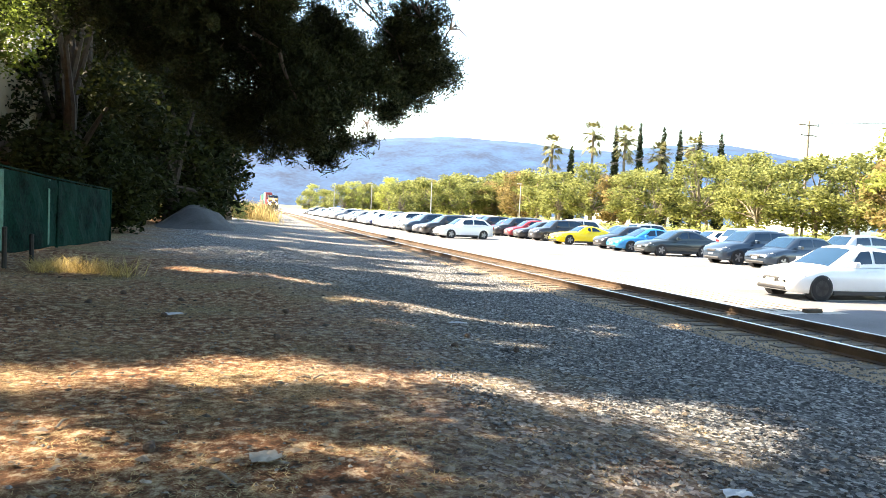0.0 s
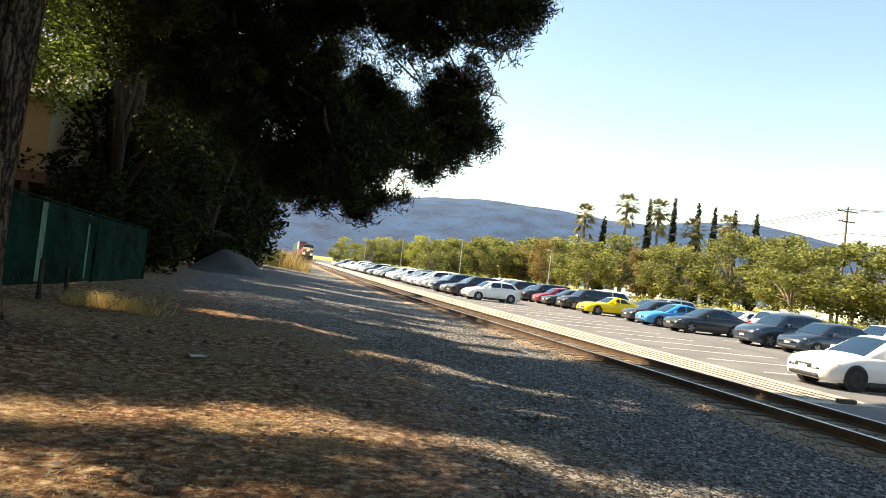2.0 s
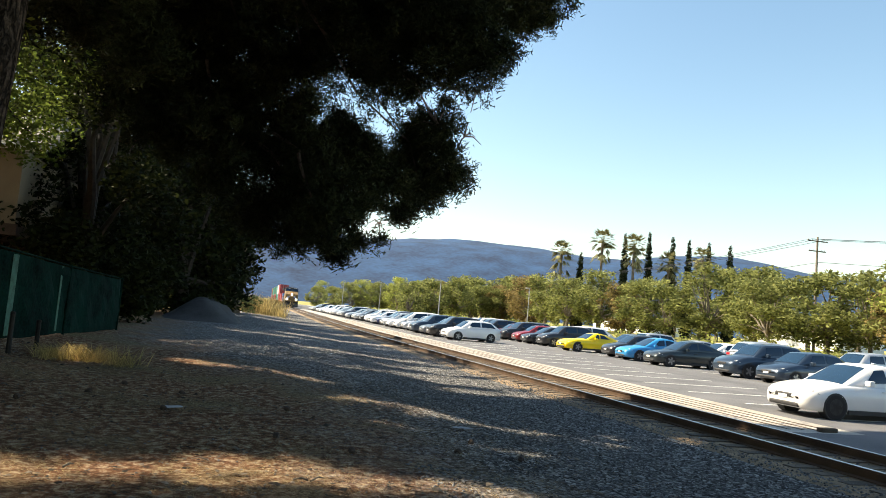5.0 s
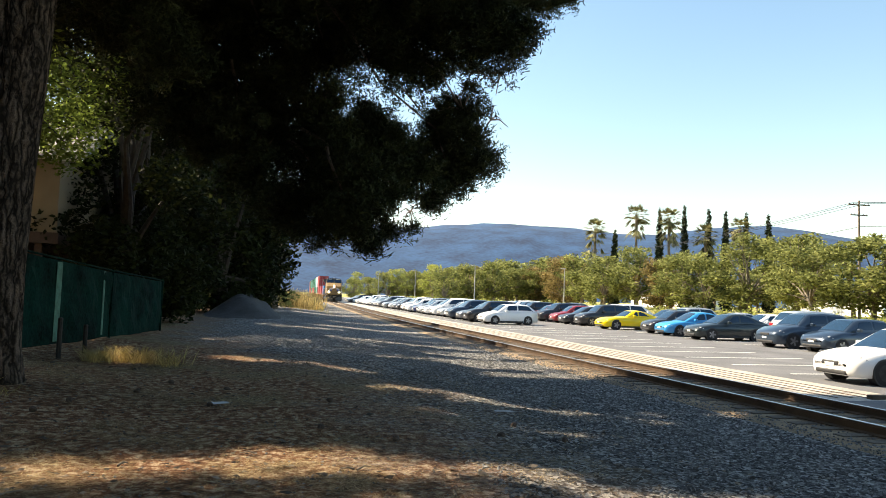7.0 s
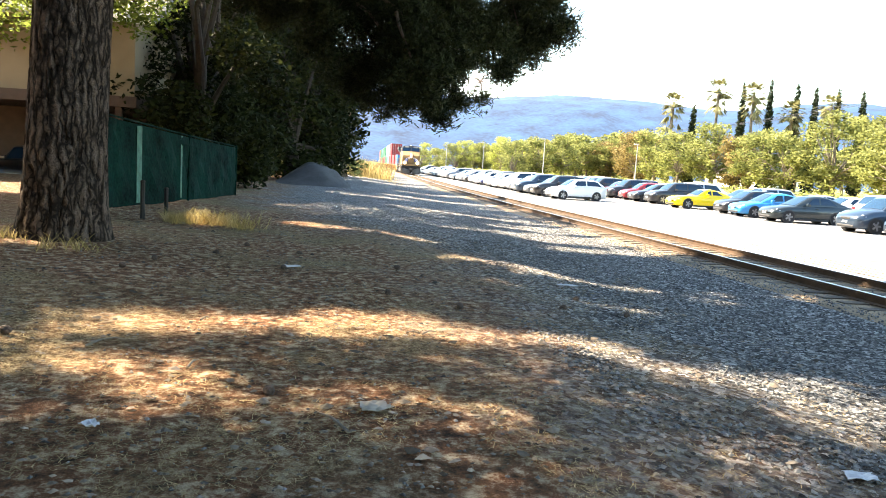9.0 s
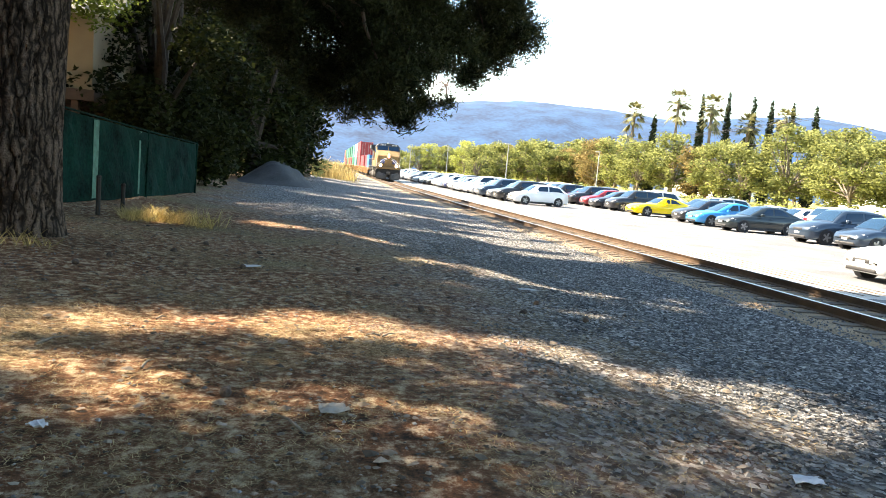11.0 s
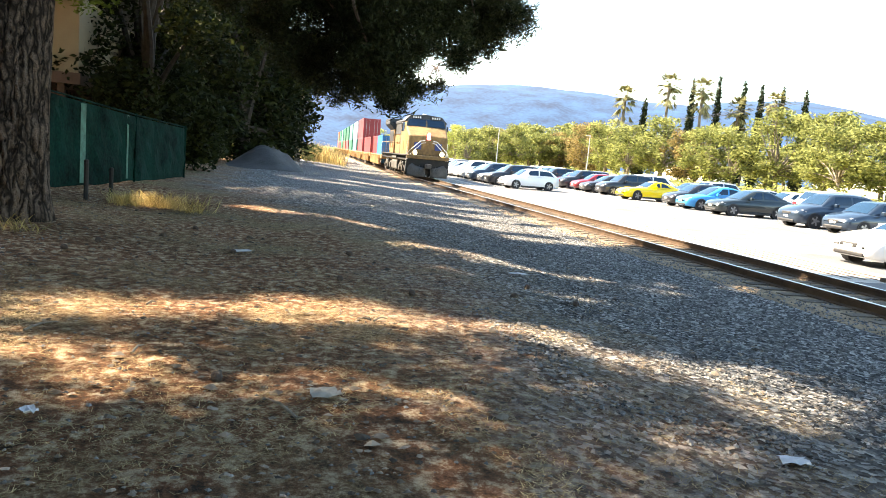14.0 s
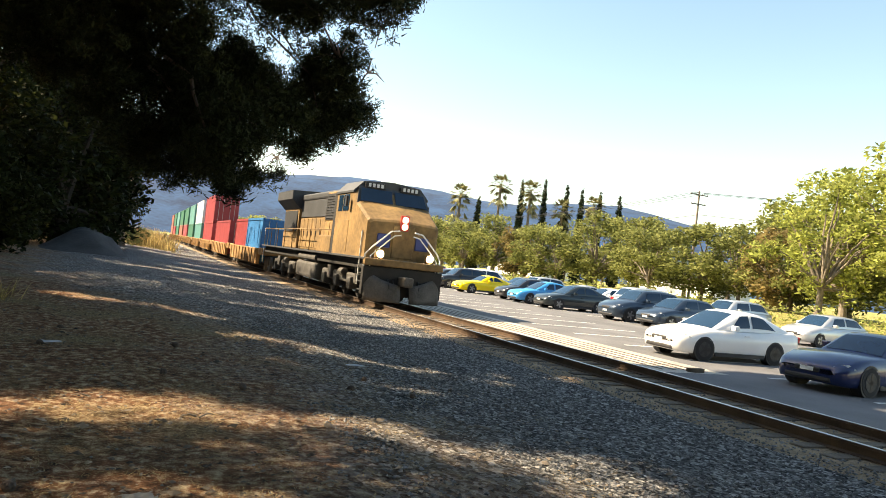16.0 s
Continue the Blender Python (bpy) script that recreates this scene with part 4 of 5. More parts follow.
def build_car(shape, color, label, dark_rims=False):
    s = SHAPES[shape]
    L, W = s["L"], s["W"]
    car = tagged(new("car"), label, "car", "parked cars")
    c0, c1, c2, c3 = s["cab"]
    pm = PAINTS[color]
    st = [(0.0, 0.62, 0.4, s["nose"] - 0.14), (0.04, 0.74, 0.28, s["nose"] - 0.05), (0.13, 0.86, 0.21, s["nose"] + 0.02), (0.3, 0.95, 0.19, s["nose"] + 0.09), (0.6, 0.99, 0.19, s["hood"] - 0.04), (s["wb"][0], 1.01, 0.19, s["hood"] + 0.01), (c0, 1.0, 0.19, s["hood"] + 0.04), (c0 + 0.5, 1.0, 0.19, s["belt"]),
          ((c1 + c2) / 2, 1.0, 0.19, s["belt"] + 0.03), (c2, 1.0, 0.19, s["belt"] + 0.05), (c3, 0.985, 0.2, s["deck"]), (L - 0.12, 0.95, 0.24, s["tail"]), (L - 0.03, 0.88, 0.3, s["tail"] - 0.06), (L, 0.8, 0.4, s["tail"] - 0.2)]
    part("body", loft(bmesh.new(), [ring(x, W * k, z0, (z0 + zt) / 2 + 0.05, zt) for x, k, z0, zt in st]), pm, car, smooth=True)
    rf, bl = s["roof"], s["belt"]

    wr, wbelt = W * 0.7, W * 0.93
    knots = (c0, c1, (c1 + c2) / 2, c2, c3)

    def along(x, values):
        """A value along the cabin: straight on the screens, eased over the roof's ends."""
        x = max(c0, min(c3, x))
        acc = 0.0
        for d in (-0.16, -0.08, 0.0, 0.08, 0.16):
            q = max(c0, min(c3, x + d * min(1.0, (x - c0) / 0.2, (c3 - x) / 0.2)))
            k = max(k for k in range(4) if q >= knots[k] - 1e-9)
            t = (q - knots[k]) / (knots[k + 1] - knots[k])
            acc += values[k] + (values[k + 1] - values[k]) * t
        return acc / 5

    def shell(x, v, out=0.0):
        """A point of the cabin: v from -1 at one belt line over the roof to 1 at the other."""
        zt = along(x, (s["hood"], rf - 0.05, rf, rf - 0.06, s["deck"] - 0.02))
        zb = along(x, (s["hood"] - 0.05, bl - 0.02, bl, bl + 0.02, s["deck"] - 0.06))
        wt = along(x, (wbelt * 0.93, wr, wr * 1.02, wr, wbelt * 0.9)) / 2
        wb = along(x, (wbelt * 0.93, wbelt, wbelt, wbelt, wbelt * 0.9)) / 2
        a, sg = abs(v), (1 if v >= 0 else -1)
        if a < 0.6:
            u = a / 0.6
            return Vector((x, sg * wt * 0.97 * u, zt + 0.035 * (1 - u * u) + out))
        u = (a - 0.6) / 0.4
        bulge = 0.025 * math.sin(math.pi * u)
        return Vector((x, sg * (wt * 0.97 + (wb - wt * 0.97) * u + bulge + out), zt + (zb - zt) * u ** 1.15))

    def patch(name, xs, vs, material, out, skew=0.0):
        """A skin patch of the cabin's surface with thickness."""
        b = bmesh.new()
        g = [[b.verts.new(shell(x + skew * (abs(v) - 0.6), v, out)) for v in vs] for x in xs]
        for p, q in zip(g, g[1:]):
            for k in range(len(vs) - 1):
                b.faces.new((p[k], p[k + 1], q[k + 1], q[k]))
        bmesh.ops.recalc_face_normals(b, faces=b.faces)
        return part(name, b, material, car, smooth=True)

    def spread(a, b, n):
        return [a + (b - a) * k / (n - 1) for k in range(n)]

    patch("cabin", spread(c0, c3, 22), (-1, -0.9, -0.75, -0.63, -0.56, -0.3, 0, 0.3, 0.56, 0.63, 0.75, 0.9, 1), pm, 0.0)
    patch("windscreen", spread(c0 + 0.07, c1 - 0.06, 7), spread(-0.53, 0.53, 9), M_GLASS, 0.012)
    patch("rear_window", spread(c2 + 0.08, c3 - 0.08, 6), spread(-0.5, 0.5, 9), M_GLASS, 0.012)
    # side windows, two to a side with a pillar between
    for sd in (-1, 1):
        mid = (c1 + c2) / 2 - 0.05
        for xa, xb, skew in ((c0 + 0.62, mid - 0.06, -0.35), (mid + 0.04, c2 + 0.1, 0.25)):
            v = bmesh.new()
            rows = []
            for k in range(6):
                u = k / 5
                lo, hi = (xa, max(xa, c1 + 0.1)) if skew < 0 else (xa, xa)
                lo2, hi2 = (xb, xb) if skew < 0 else (min(xb + 0.3, c3 - 0.35), xb - 0.12)
                ends = [lo + (hi - lo) * (1 - u), lo2 + (hi2 - lo2) * (1 - u)]
                rows.append([v.verts.new(shell(x, sd * (0.68 + 0.25 * u), 0.01)) for x in spread(ends[0], ends[1], 6)])
            for p, q in zip(rows, rows[1:]):
                for k in range(5):
                    v.faces.new((p[k], p[k + 1], q[k + 1], q[k])[::sd])
            part("side_window", v, M_GLASS, car, smooth=True)
        part("door_handle", boxed(mid - 0.3, mid - 0.12, sd * (W / 2 + 0.005) - 0.012, sd * (W / 2 + 0.005) + 0.012, bl - 0.14, bl - 0.11, 0.005), pm, car)
        part("mirror", boxed(c0 + 0.55, c0 + 0.72, sd * (W / 2 + 0.1) - 0.09, sd * (W / 2 + 0.1) + 0.09, bl + 0.0, bl + 0.15, 0.03), pm, car)
        lamp = [(0.06, sd * W * 0.27, s["nose"] - 0.12), (0.2, sd * W * 0.42, s["nose"] - 0.1), (0.42, sd * W * 0.475, s["nose"] - 0.03), (0.3, sd * W * 0.42, s["nose"] + 0.06), (0.12, sd * W * 0.29, s["nose"] - 0.02)]
        part("headlight", slabbed(lamp[::-sd], 0.03), M_LENS, car)
        part("tail_light", boxed(L - 0.2, L + 0.005, sd * W * 0.37 - 0.16, sd * W * 0.37 + 0.16, s["tail"] - 0.24, s["tail"] - 0.06, 0.03), M_REDLENS, car)
        part("sill", boxed(s["wb"][0] + 0.4, s["wb"][1] - 0.4, sd * (W / 2 - 0.03) - 0.03, sd * (W / 2 - 0.03) + 0.03, 0.16, 0.27, 0.01), M_BLACKPLASTIC, car)
        for wx in s["wb"]:
            r = s["r"]
            yo = sd * (W / 2 + 0.012)
            part("wheel_arch", tubed([(wx, sd * (W / 2 - 0.25), r), (wx, sd * (W / 2 + 0.003), r)], r * 1.09, 28), M_BLACKPLASTIC, car)
            wheel = part("wheel", tubed([(wx, yo - sd * 0.2, r), (wx, yo - sd * 0.02, r), (wx, yo, r)], [r, r, r * 0.93], 24), M_TYRE, car)
            bm = tubed([(wx, yo - sd * 0.04, r), (wx, yo + sd * 0.006, r)], r * 0.64, 20)
            rim = part("rim", bm, M_BLACKPLASTIC, wheel)
            sp = bmesh.new()
            for k in range(5):
                a = k * 2 * math.pi / 5
                d, q = Vector((math.cos(a), 0, math.sin(a))), Vector((-math.sin(a), 0, math.cos(a)))
                o = Vector((wx, yo + sd * 0.009, r))
                cs = [o - q * 0.05, o + q * 0.05, o + d * r * 0.62 + q * 0.04, o + d * r * 0.62 - q * 0.04]
                slab(sp, cs if sd < 0 else cs[::-1], 0.01)
            part("spokes", sp, M_RIMDARK if dark_rims else M_RIM, wheel)
    part("grille", boxed(-0.012, 0.12, -W * 0.17, W * 0.17, s["nose"] - 0.2, s["nose"] - 0.08, 0.03), M_BLACKPLASTIC, car)
    part("lower_grille", boxed(0.0, 0.2, -W * 0.3, W * 0.3, 0.24, 0.36, 0.04), M_BLACKPLASTIC, car)
    part("number_plate", boxed(-0.02, 0.0, -0.16, 0.16, 0.44, 0.53), M_PLATE, car)
    part("number_plate", boxed(L, L + 0.015, -0.16, 0.16, 0.62, 0.71), M_PLATE, car)
    return car


CARS = {}


def park(shape, color, label, x, y, turn=0.0, dark=False):
    """Nose at x, turned from facing the track by turn degrees."""
    key = (shape, color, dark)
    m = pose(x, y, 0.0, 0, 0, turn)
    if key not in CARS:
        CARS[key] = build_car(shape, color, label, dark)
        CARS[key].matrix_basis = m
        return CARS[key]
    return tagged(copy_thing(CARS[key], m), label)


def build_cars():
    names = {"sedan": "sedan", "hatch": "hatchback", "coupe": "coupe", "suv": "utility car", "van": "minivan"}

    def lab(sh, co, where):
        return f"{co} {names[sh]} {where}"
    park("sedan", "white", "white sporty sedan with dark wheels parked nose to the track", 14.55, 16.1, -2, True)
    park("coupe", "dark blue", "dark blue coupe with a wide grille parked nose to the track", 14.6, 11.3, 4, True)
    near = "in the row beside the track"
    park("hatch", "white", "white estate car parked nose to the track", 15.6, 51.0, 4)
    seq = ["suv black", "sedan grey", "suv slate", "hatch white", "sedan silver", "van white", "sedan white", "hatch silver", "suv grey", "sedan dark blue", "hatch white", "sedan silver", "suv white", "sedan black", "hatch grey"]
    rng = random.Random(4)
    for k in range(40):
        sh, co = seq[k % len(seq)].split(" ", 1) if k < 15 else rng.choice(seq).split(" ", 1)
        y = 55.0 + k * 2.72
        park(sh, co, lab(sh, co, near), 15.5 + rng.uniform(-0.3, 0.3) + max(0, track_x(y) - 9.9) * 0.6, y, rng.uniform(-2, 2))
    mid = "in the second row of the car park"
    for sh, co, x, y in (("hatch", "slate", 23.6, 27.2), ("suv", "slate", 23.4, 30.0), ("sedan", "dark teal", 23.0, 35.7), ("sedan", "blue", 23.3, 39.3), ("hatch", "black", 23.8, 41.9), ("coupe", "yellow", 23.0, 46.8),
                         ("suv", "black", 23.8, 52.2), ("sedan", "black", 23.6, 54.9), ("hatch", "red", 23.9, 57.6), ("suv", "black", 23.7, 60.4), ("sedan", "red", 23.8, 63.1)):
        park(sh, co, lab(sh, co, mid), x, y, rng.uniform(-3, 3))
    for k in range(30):
        if rng.random() < 0.85:
            sh, co = rng.choice(seq).split(" ", 1)
            park(sh, co, lab(sh, co, mid), 23.7 + rng.uniform(-0.3, 0.3), 65.9 + k * 2.72, rng.uniform(-2, 2))
    back = "in the back row of the car park"
    for sh, co, y in (("hatch", "silver", 23.6), ("van", "silver", 35.6), ("suv", "silver", 29.4), ("sedan", "white", 40.5), ("sedan", "silver", 43.5), ("suv", "silver", 49.0), ("sedan", "grey", 51.8), ("van", "white", 57.3), ("sedan", "black", 60.0), ("hatch", "white", 65.5), ("suv", "grey", 71)):
        tail = sh == "van"
        park(sh, co, lab(sh, co, back), 33.8 if tail else 29.2, y, 180 + rng.uniform(-2, 2) if tail else rng.uniform(-2, 2))


# ---- train ----
def build_locomotive():
    """A six-axle freight engine, cab leading. Local y runs back from the coupler face, z from the rail head."""
    e = tagged(new("locomotive"), "yellow freight locomotive with grey roof and lit headlights", "locomotive")
    part("underframe", boxed(-1.35, 1.35, 0.6, 19.8, 1.2, 1.55, 0.03), M_UNDER, e)
    part("walkway", boxed(-1.57, 1.57, 0.55, 19.9, 1.55, 1.63, 0.01), M_ENGGREY, e)
    # nose: faceted, sloping back to the windscreen
    n = bmesh.new()

    def sec(y, w, z0, z1, ch):
        return [(-w, y, z0), (-w, y, z1 - ch), (-w + ch, y, z1 - 0.02), (0, y, z1 + 0.05), (w - ch, y, z1 - 0.02), (w, y, z1 - ch), (w, y, z0)]
    loft(n, [sec(0.95, 1.32, 1.63, 2.98, 0.1), sec(1.02, 1.42, 1.63, 3.06, 0.1), sec(2.3, 1.52, 1.63, 3.72, 0.1)])
    part("nose", n, M_YELLOW, e)
    part("nose_door", boxed(-0.42, 0.42, 0.915, 0.96, 1.7, 2.9, 0.02), M_YELLOW, e)
    part("emblem_panel", boxed(0.5, 1.02, 0.925, 0.96, 2.05, 2.55, 0.04), M_BLUEMARK, e, "dark blue emblem on the nose")
    part("emblem_panel", boxed(-1.02, -0.5, 0.925, 0.96, 2.05, 2.55, 0.04), M_BLUEMARK, e)
    c = bmesh.new()
    loft(c, [sec(2.25, 1.5, 1.63, 3.6, 0.1), sec(2.3, 1.5, 1.63, 3.7, 0.1), sec(2.75, 1.52, 1.63, 4.42, 0.3), sec(2.9, 1.52, 1.63, 4.52, 0.38), sec(4.9, 1.52, 1.63, 4.55, 0.38)])
    part("cab", c, M_YELLOW, e)
    r = bmesh.new()
    for y0, y1, z in ((2.68, 5.0, 4.56),):
        loft(r, [[(-1.56, y0, z - 0.42), (-1.18, y0, z - 0.02), (0, y0, z + 0.08), (1.18, y0, z - 0.02), (1.56, y0, z - 0.42), (1.56, y0, z - 0.5), (-1.56, y0, z - 0.5)],
                 [(-1.56, y1, z - 0.42), (-1.18, y1, z), (0, y1, z + 0.1), (1.18, y1, z), (1.56, y1, z - 0.42), (1.56, y1, z - 0.5), (-1.56, y1, z - 0.5)]])
    part("cab_roof", r, M_ENGGREY, e)
    # grey mask round the windows, and the panes
    part("window_mask", slabbed([(-1.5, 2.3, 3.66), (1.5, 2.3, 3.66), (1.36, 2.68, 4.34), (-1.36, 2.68, 4.34)], 0.02), M_ENGGREY, e)
    for x0, x1 in ((-1.38, -0.06), (0.06, 1.38)):
        part("windscreen_pane", slabbed([(x0, 2.285, 3.74), (x1, 2.285, 3.74), (x1 * 0.93, 2.59, 4.25), (x0 * 0.93, 2.59, 4.25)], 0.02), M_GLASS, e)
    for k in (-1, 1):
        nb = part("number_board", boxed(k * 0.72 - 0.42, k * 0.72 + 0.42, 2.58, 2.72, 4.3, 4.52, 0.02), M_BLACKPLASTIC, e)
        for q in range(4):
            part("numeral_bar", boxed(k * 0.72 - 0.3 + q * 0.17, k * 0.72 - 0.2 + q * 0.17, 2.565, 2.58, 4.34, 4.48), M_WHITE, nb)
        part("side_window", boxed(k * 1.525 - 0.012, k * 1.525 + 0.012, 3.2, 3.95, 3.35, 4.0, 0.01), M_GLASS, e)
        part("side_window", boxed(k * 1.525 - 0.012, k * 1.525 + 0.012, 4.05, 4.6, 3.35, 4.0, 0.01), M_GLASS, e)
        part("cab_mirror", boxed(k * 1.7 - 0.04, k * 1.7 + 0.04, 2.9, 3.1, 3.5, 3.9, 0.01), M_BLACKPLASTIC, e)
    lamp = part("headlight", boxed(-0.17, 0.17, 0.88, 1.0, 2.72, 3.3, 0.03), M_REDMARK, e, "twin headlight in a red housing")
    for z in (2.88, 3.14):
        part("lens", tubed([(0, 0.86, z), (0, 0.89, z)], 0.1, 14), M_LAMP, lamp)
    for k in (-1, 1):
        d = part("ditch_light", boxed(k * 0.98 - 0.15, k * 0.98 + 0.15, 0.5, 0.75, 1.63, 1.95, 0.03), M_YELLOW, e)
        part("lens", tubed([(k * 0.98, 0.47, 1.8), (k * 0.98, 0.5, 1.8)], 0.13, 14), M_LAMP, d)
    # pilot, plow, coupler
    part("anticlimber", boxed(-1.55, 1.55, 0.42, 0.7, 1.36, 1.62, 0.04), M_YELLOW, e)
    part("pilot", boxed(-1.55, 1.55, 0.5, 0.75, 0.3, 1.32, 0.03), M_UNDER, e)
    for k in (-1, 1):
        p = bmesh.new()
        rows = []
        for q in range(6):
            v = q / 5
            rows.append([p.verts.new((k * u * 1.48, 0.1 + 0.36 * u ** 1.6 + 0.16 * v * v, 0.1 + v * (0.62 + 0.5 * u * u))) for u in (0.12, 0.35, 0.6, 0.8, 0.93, 1.0)])
        for a, b in zip(rows, rows[1:]):
            for q in range(5):
                p.faces.new((a[q], a[q + 1], b[q + 1], b[q])[::k])
        ex = bmesh.ops.extrude_face_region(p, geom=p.faces[:])
        bmesh.ops.translate(p, verts=[g for g in ex["geom"] if isinstance(g, bmesh.types.BMVert)], vec=(0, 0.04, 0))
        bmesh.ops.recalc_face_normals(p, faces=p.faces)
        part("plow", p, M_TRUCK, e, "grey curved snow plow blade", smooth=True)
    part("coupler", boxed(-0.2, 0.2, -0.12, 0.55, 0.7, 1.05, 0.06), M_TRUCK, e)
    for x in (-0.6, -0.4, 0.4, 0.6):
        part("air_hose", tubed([(x, 0.48, 0.9), (x, 0.3, 0.7), (x * 0.9, 0.25, 0.4)], 0.03, 6), M_BLACKPLASTIC, e)
    # stairs and handrails
    for k in (-1, 1):
        st = bmesh.new()
        for q in range(4):
            box(st, k * 1.28 - 0.2, k * 1.28 + 0.2, 0.78, 1.3, 0.42 + q * 0.3, 0.46 + q * 0.3)
        part("stairs", st, M_ENGGREY, e)
        part("handrail", tubed([(k * 1.48, 0.72, 0.5), (k * 1.48, 0.72, 1.75), (k * 1.3, 0.6, 2.0), (k * 0.62, 0.55, 2.65), (k * 0.3, 0.55, 2.7)], 0.03, 6), M_WHITE, e, "white handrail")
        part("handrail", tubed([(k * 1.3, 0.62, 0.5), (k * 1.3, 0.62, 1.7), (k * 1.12, 0.56, 1.9), (k * 0.5, 0.52, 2.5), (k * 0.25, 0.52, 2.55)], 0.025, 6), M_WHITE, e)
        part("handrail", tubed([(k * 1.48, 1.3, 0.6), (k * 1.48, 1.3, 2.6)], 0.025, 6), M_WHITE, e)
        part("sand_box_door", boxed(k * 1.515 - 0.02, k * 1.515 + 0.02, 3.0, 3.7, 1.75, 3.0, 0.01), M_YELLOW, e)
        part("battery_box", boxed(k * 1.36 - 0.15, k * 1.36 + 0.15, 5.35, 7.5, 1.63, 2.35, 0.03), M_YELLOW, e)
        part("handrail", tubed([(k * 1.47, 5.4, 2.6), (k * 1.47, 19.6, 2.6)], 0.022, 6), M_YELLOW, e)
        for q in range(9):
            part("stanchion", tubed([(k * 1.47, 5.4 + q * 1.775, 1.63), (k * 1.47, 5.4 + q * 1.775, 2.6)], 0.02, 6), M_YELLOW, e)
    # long hood: doors, dynamic brake, radiator wings
    part("equipment_cabinet", boxed(-1.2, 1.2, 4.9, 7.6, 1.63, 4.3, 0.05), M_YELLOW, e)
    part("engine_hood", boxed(-0.95, 0.95, 7.6, 13.2, 1.63, 4.1, 0.06), M_YELLOW, e)
    part("hood_roof", boxed(-1.02, 1.02, 5.0, 13.2, 4.1, 4.42, 0.08), M_ENGGREY, e)
    part("radiator_cab", boxed(-1.1, 1.1, 13.2, 16.5, 1.63, 3.9, 0.05), M_YELLOW, e)
    w = bmesh.new()
    loft(w, [[(-1.1, y, 3.7), (-1.56, y, 4.15), (-1.56, y, 4.6), (0, y, 4.7), (1.56, y, 4.6), (1.56, y, 4.15), (1.1, y, 3.7)] for y in (13.1, 16.7)])
    part("radiator_wing", w, M_ENGGREY, e)
    for k in (-1, 1):
        for q in range(7):
            part("hood_door", boxed(k * 0.965 - 0.015, k * 0.965 + 0.015, 7.68 + q * 0.79, 8.4 + q * 0.79, 1.75, 3.18, 0.01), M_YELLOW, e)
            part("door_latch", boxed(k * 0.99 - 0.012, k * 0.99 + 0.012, 8.26 + q * 0.79, 8.32 + q * 0.79, 2.3, 2.55), M_UNDER, e)
        for q in range(3):
            part("cabinet_door", boxed(k * 1.215 - 0.015, k * 1.215 + 0.015, 4.98 + q * 0.88, 5.78 + q * 0.88, 1.75, 2.95, 0.01), M_YELLOW, e)
        part("filter_panel", boxed(k * 0.975 - 0.015, k * 0.975 + 0.015, 7.7, 13.1, 3.25, 4.08, 0.01), M_ENGGREY, e)
        g = part("intake_grille", boxed(k * 1.22 - 0.02, k * 1.22 + 0.02, 5.05, 7.5, 3.05, 4.2, 0.01), M_BLACKPLASTIC, e)
        for q in range(9):
            part("louvre", boxed(k * 1.25 - 0.014, k * 1.25 + 0.014, 5.1, 7.45, 3.12 + q * 0.12, 3.15 + q * 0.12), M_ENGGREY, g)
        # solid black block stands in for the shade between cab and hood
        part("cab_recess", boxed(k * 1.36 - 0.15, k * 1.36 + 0.15, 4.91, 5.3, 1.64, 4.1, 0.02), M_UNDER, e)
        part("radiator_grille", boxed(k * 1.115 - 0.02, k * 1.115 + 0.02, 13.4, 16.3, 2.5, 3.6, 0.01), M_BLACKPLASTIC, e)
        part("rear_handrail", tubed([(k * 1.48, 19.6, 0.6), (k * 1.48, 19.6, 2.6), (k * 0.4, 19.75, 2.65)], 0.025, 6), M_WHITE, e)
    part("exhaust_stack", boxed(-0.4, 0.4, 9.4, 10.3, 4.42, 4.6, 0.04), M_UNDER, e)
    part("horn", boxed(-0.35, 0.35, 5.3, 5.7, 4.42, 4.68, 0.05), M_ENGGREY, e)
    part("roof_antenna", boxed(-0.12, 0.12, 3.6, 3.9, 4.64, 4.74, 0.03), M_WHITE, e)
    part("fuel_tank", boxed(-1.4, 1.4, 7.6, 11.4, 0.35, 1.12, 0.14), M_TRUCK, e)
    for k in (-1, 1):
        part("air_reservoir", tubed([(k * 1.3, 7.7, 1.32), (k * 1.3, 10.8, 1.32)], 0.17, 12), M_TRUCK, e)
        part("sand_pipe", tubed([(k * 1.3, 2.1, 1.2), (k * 1.32, 1.9, 0.7), (k * 0.8, 1.75, 0.18)], 0.03, 6), M_UNDER, e)
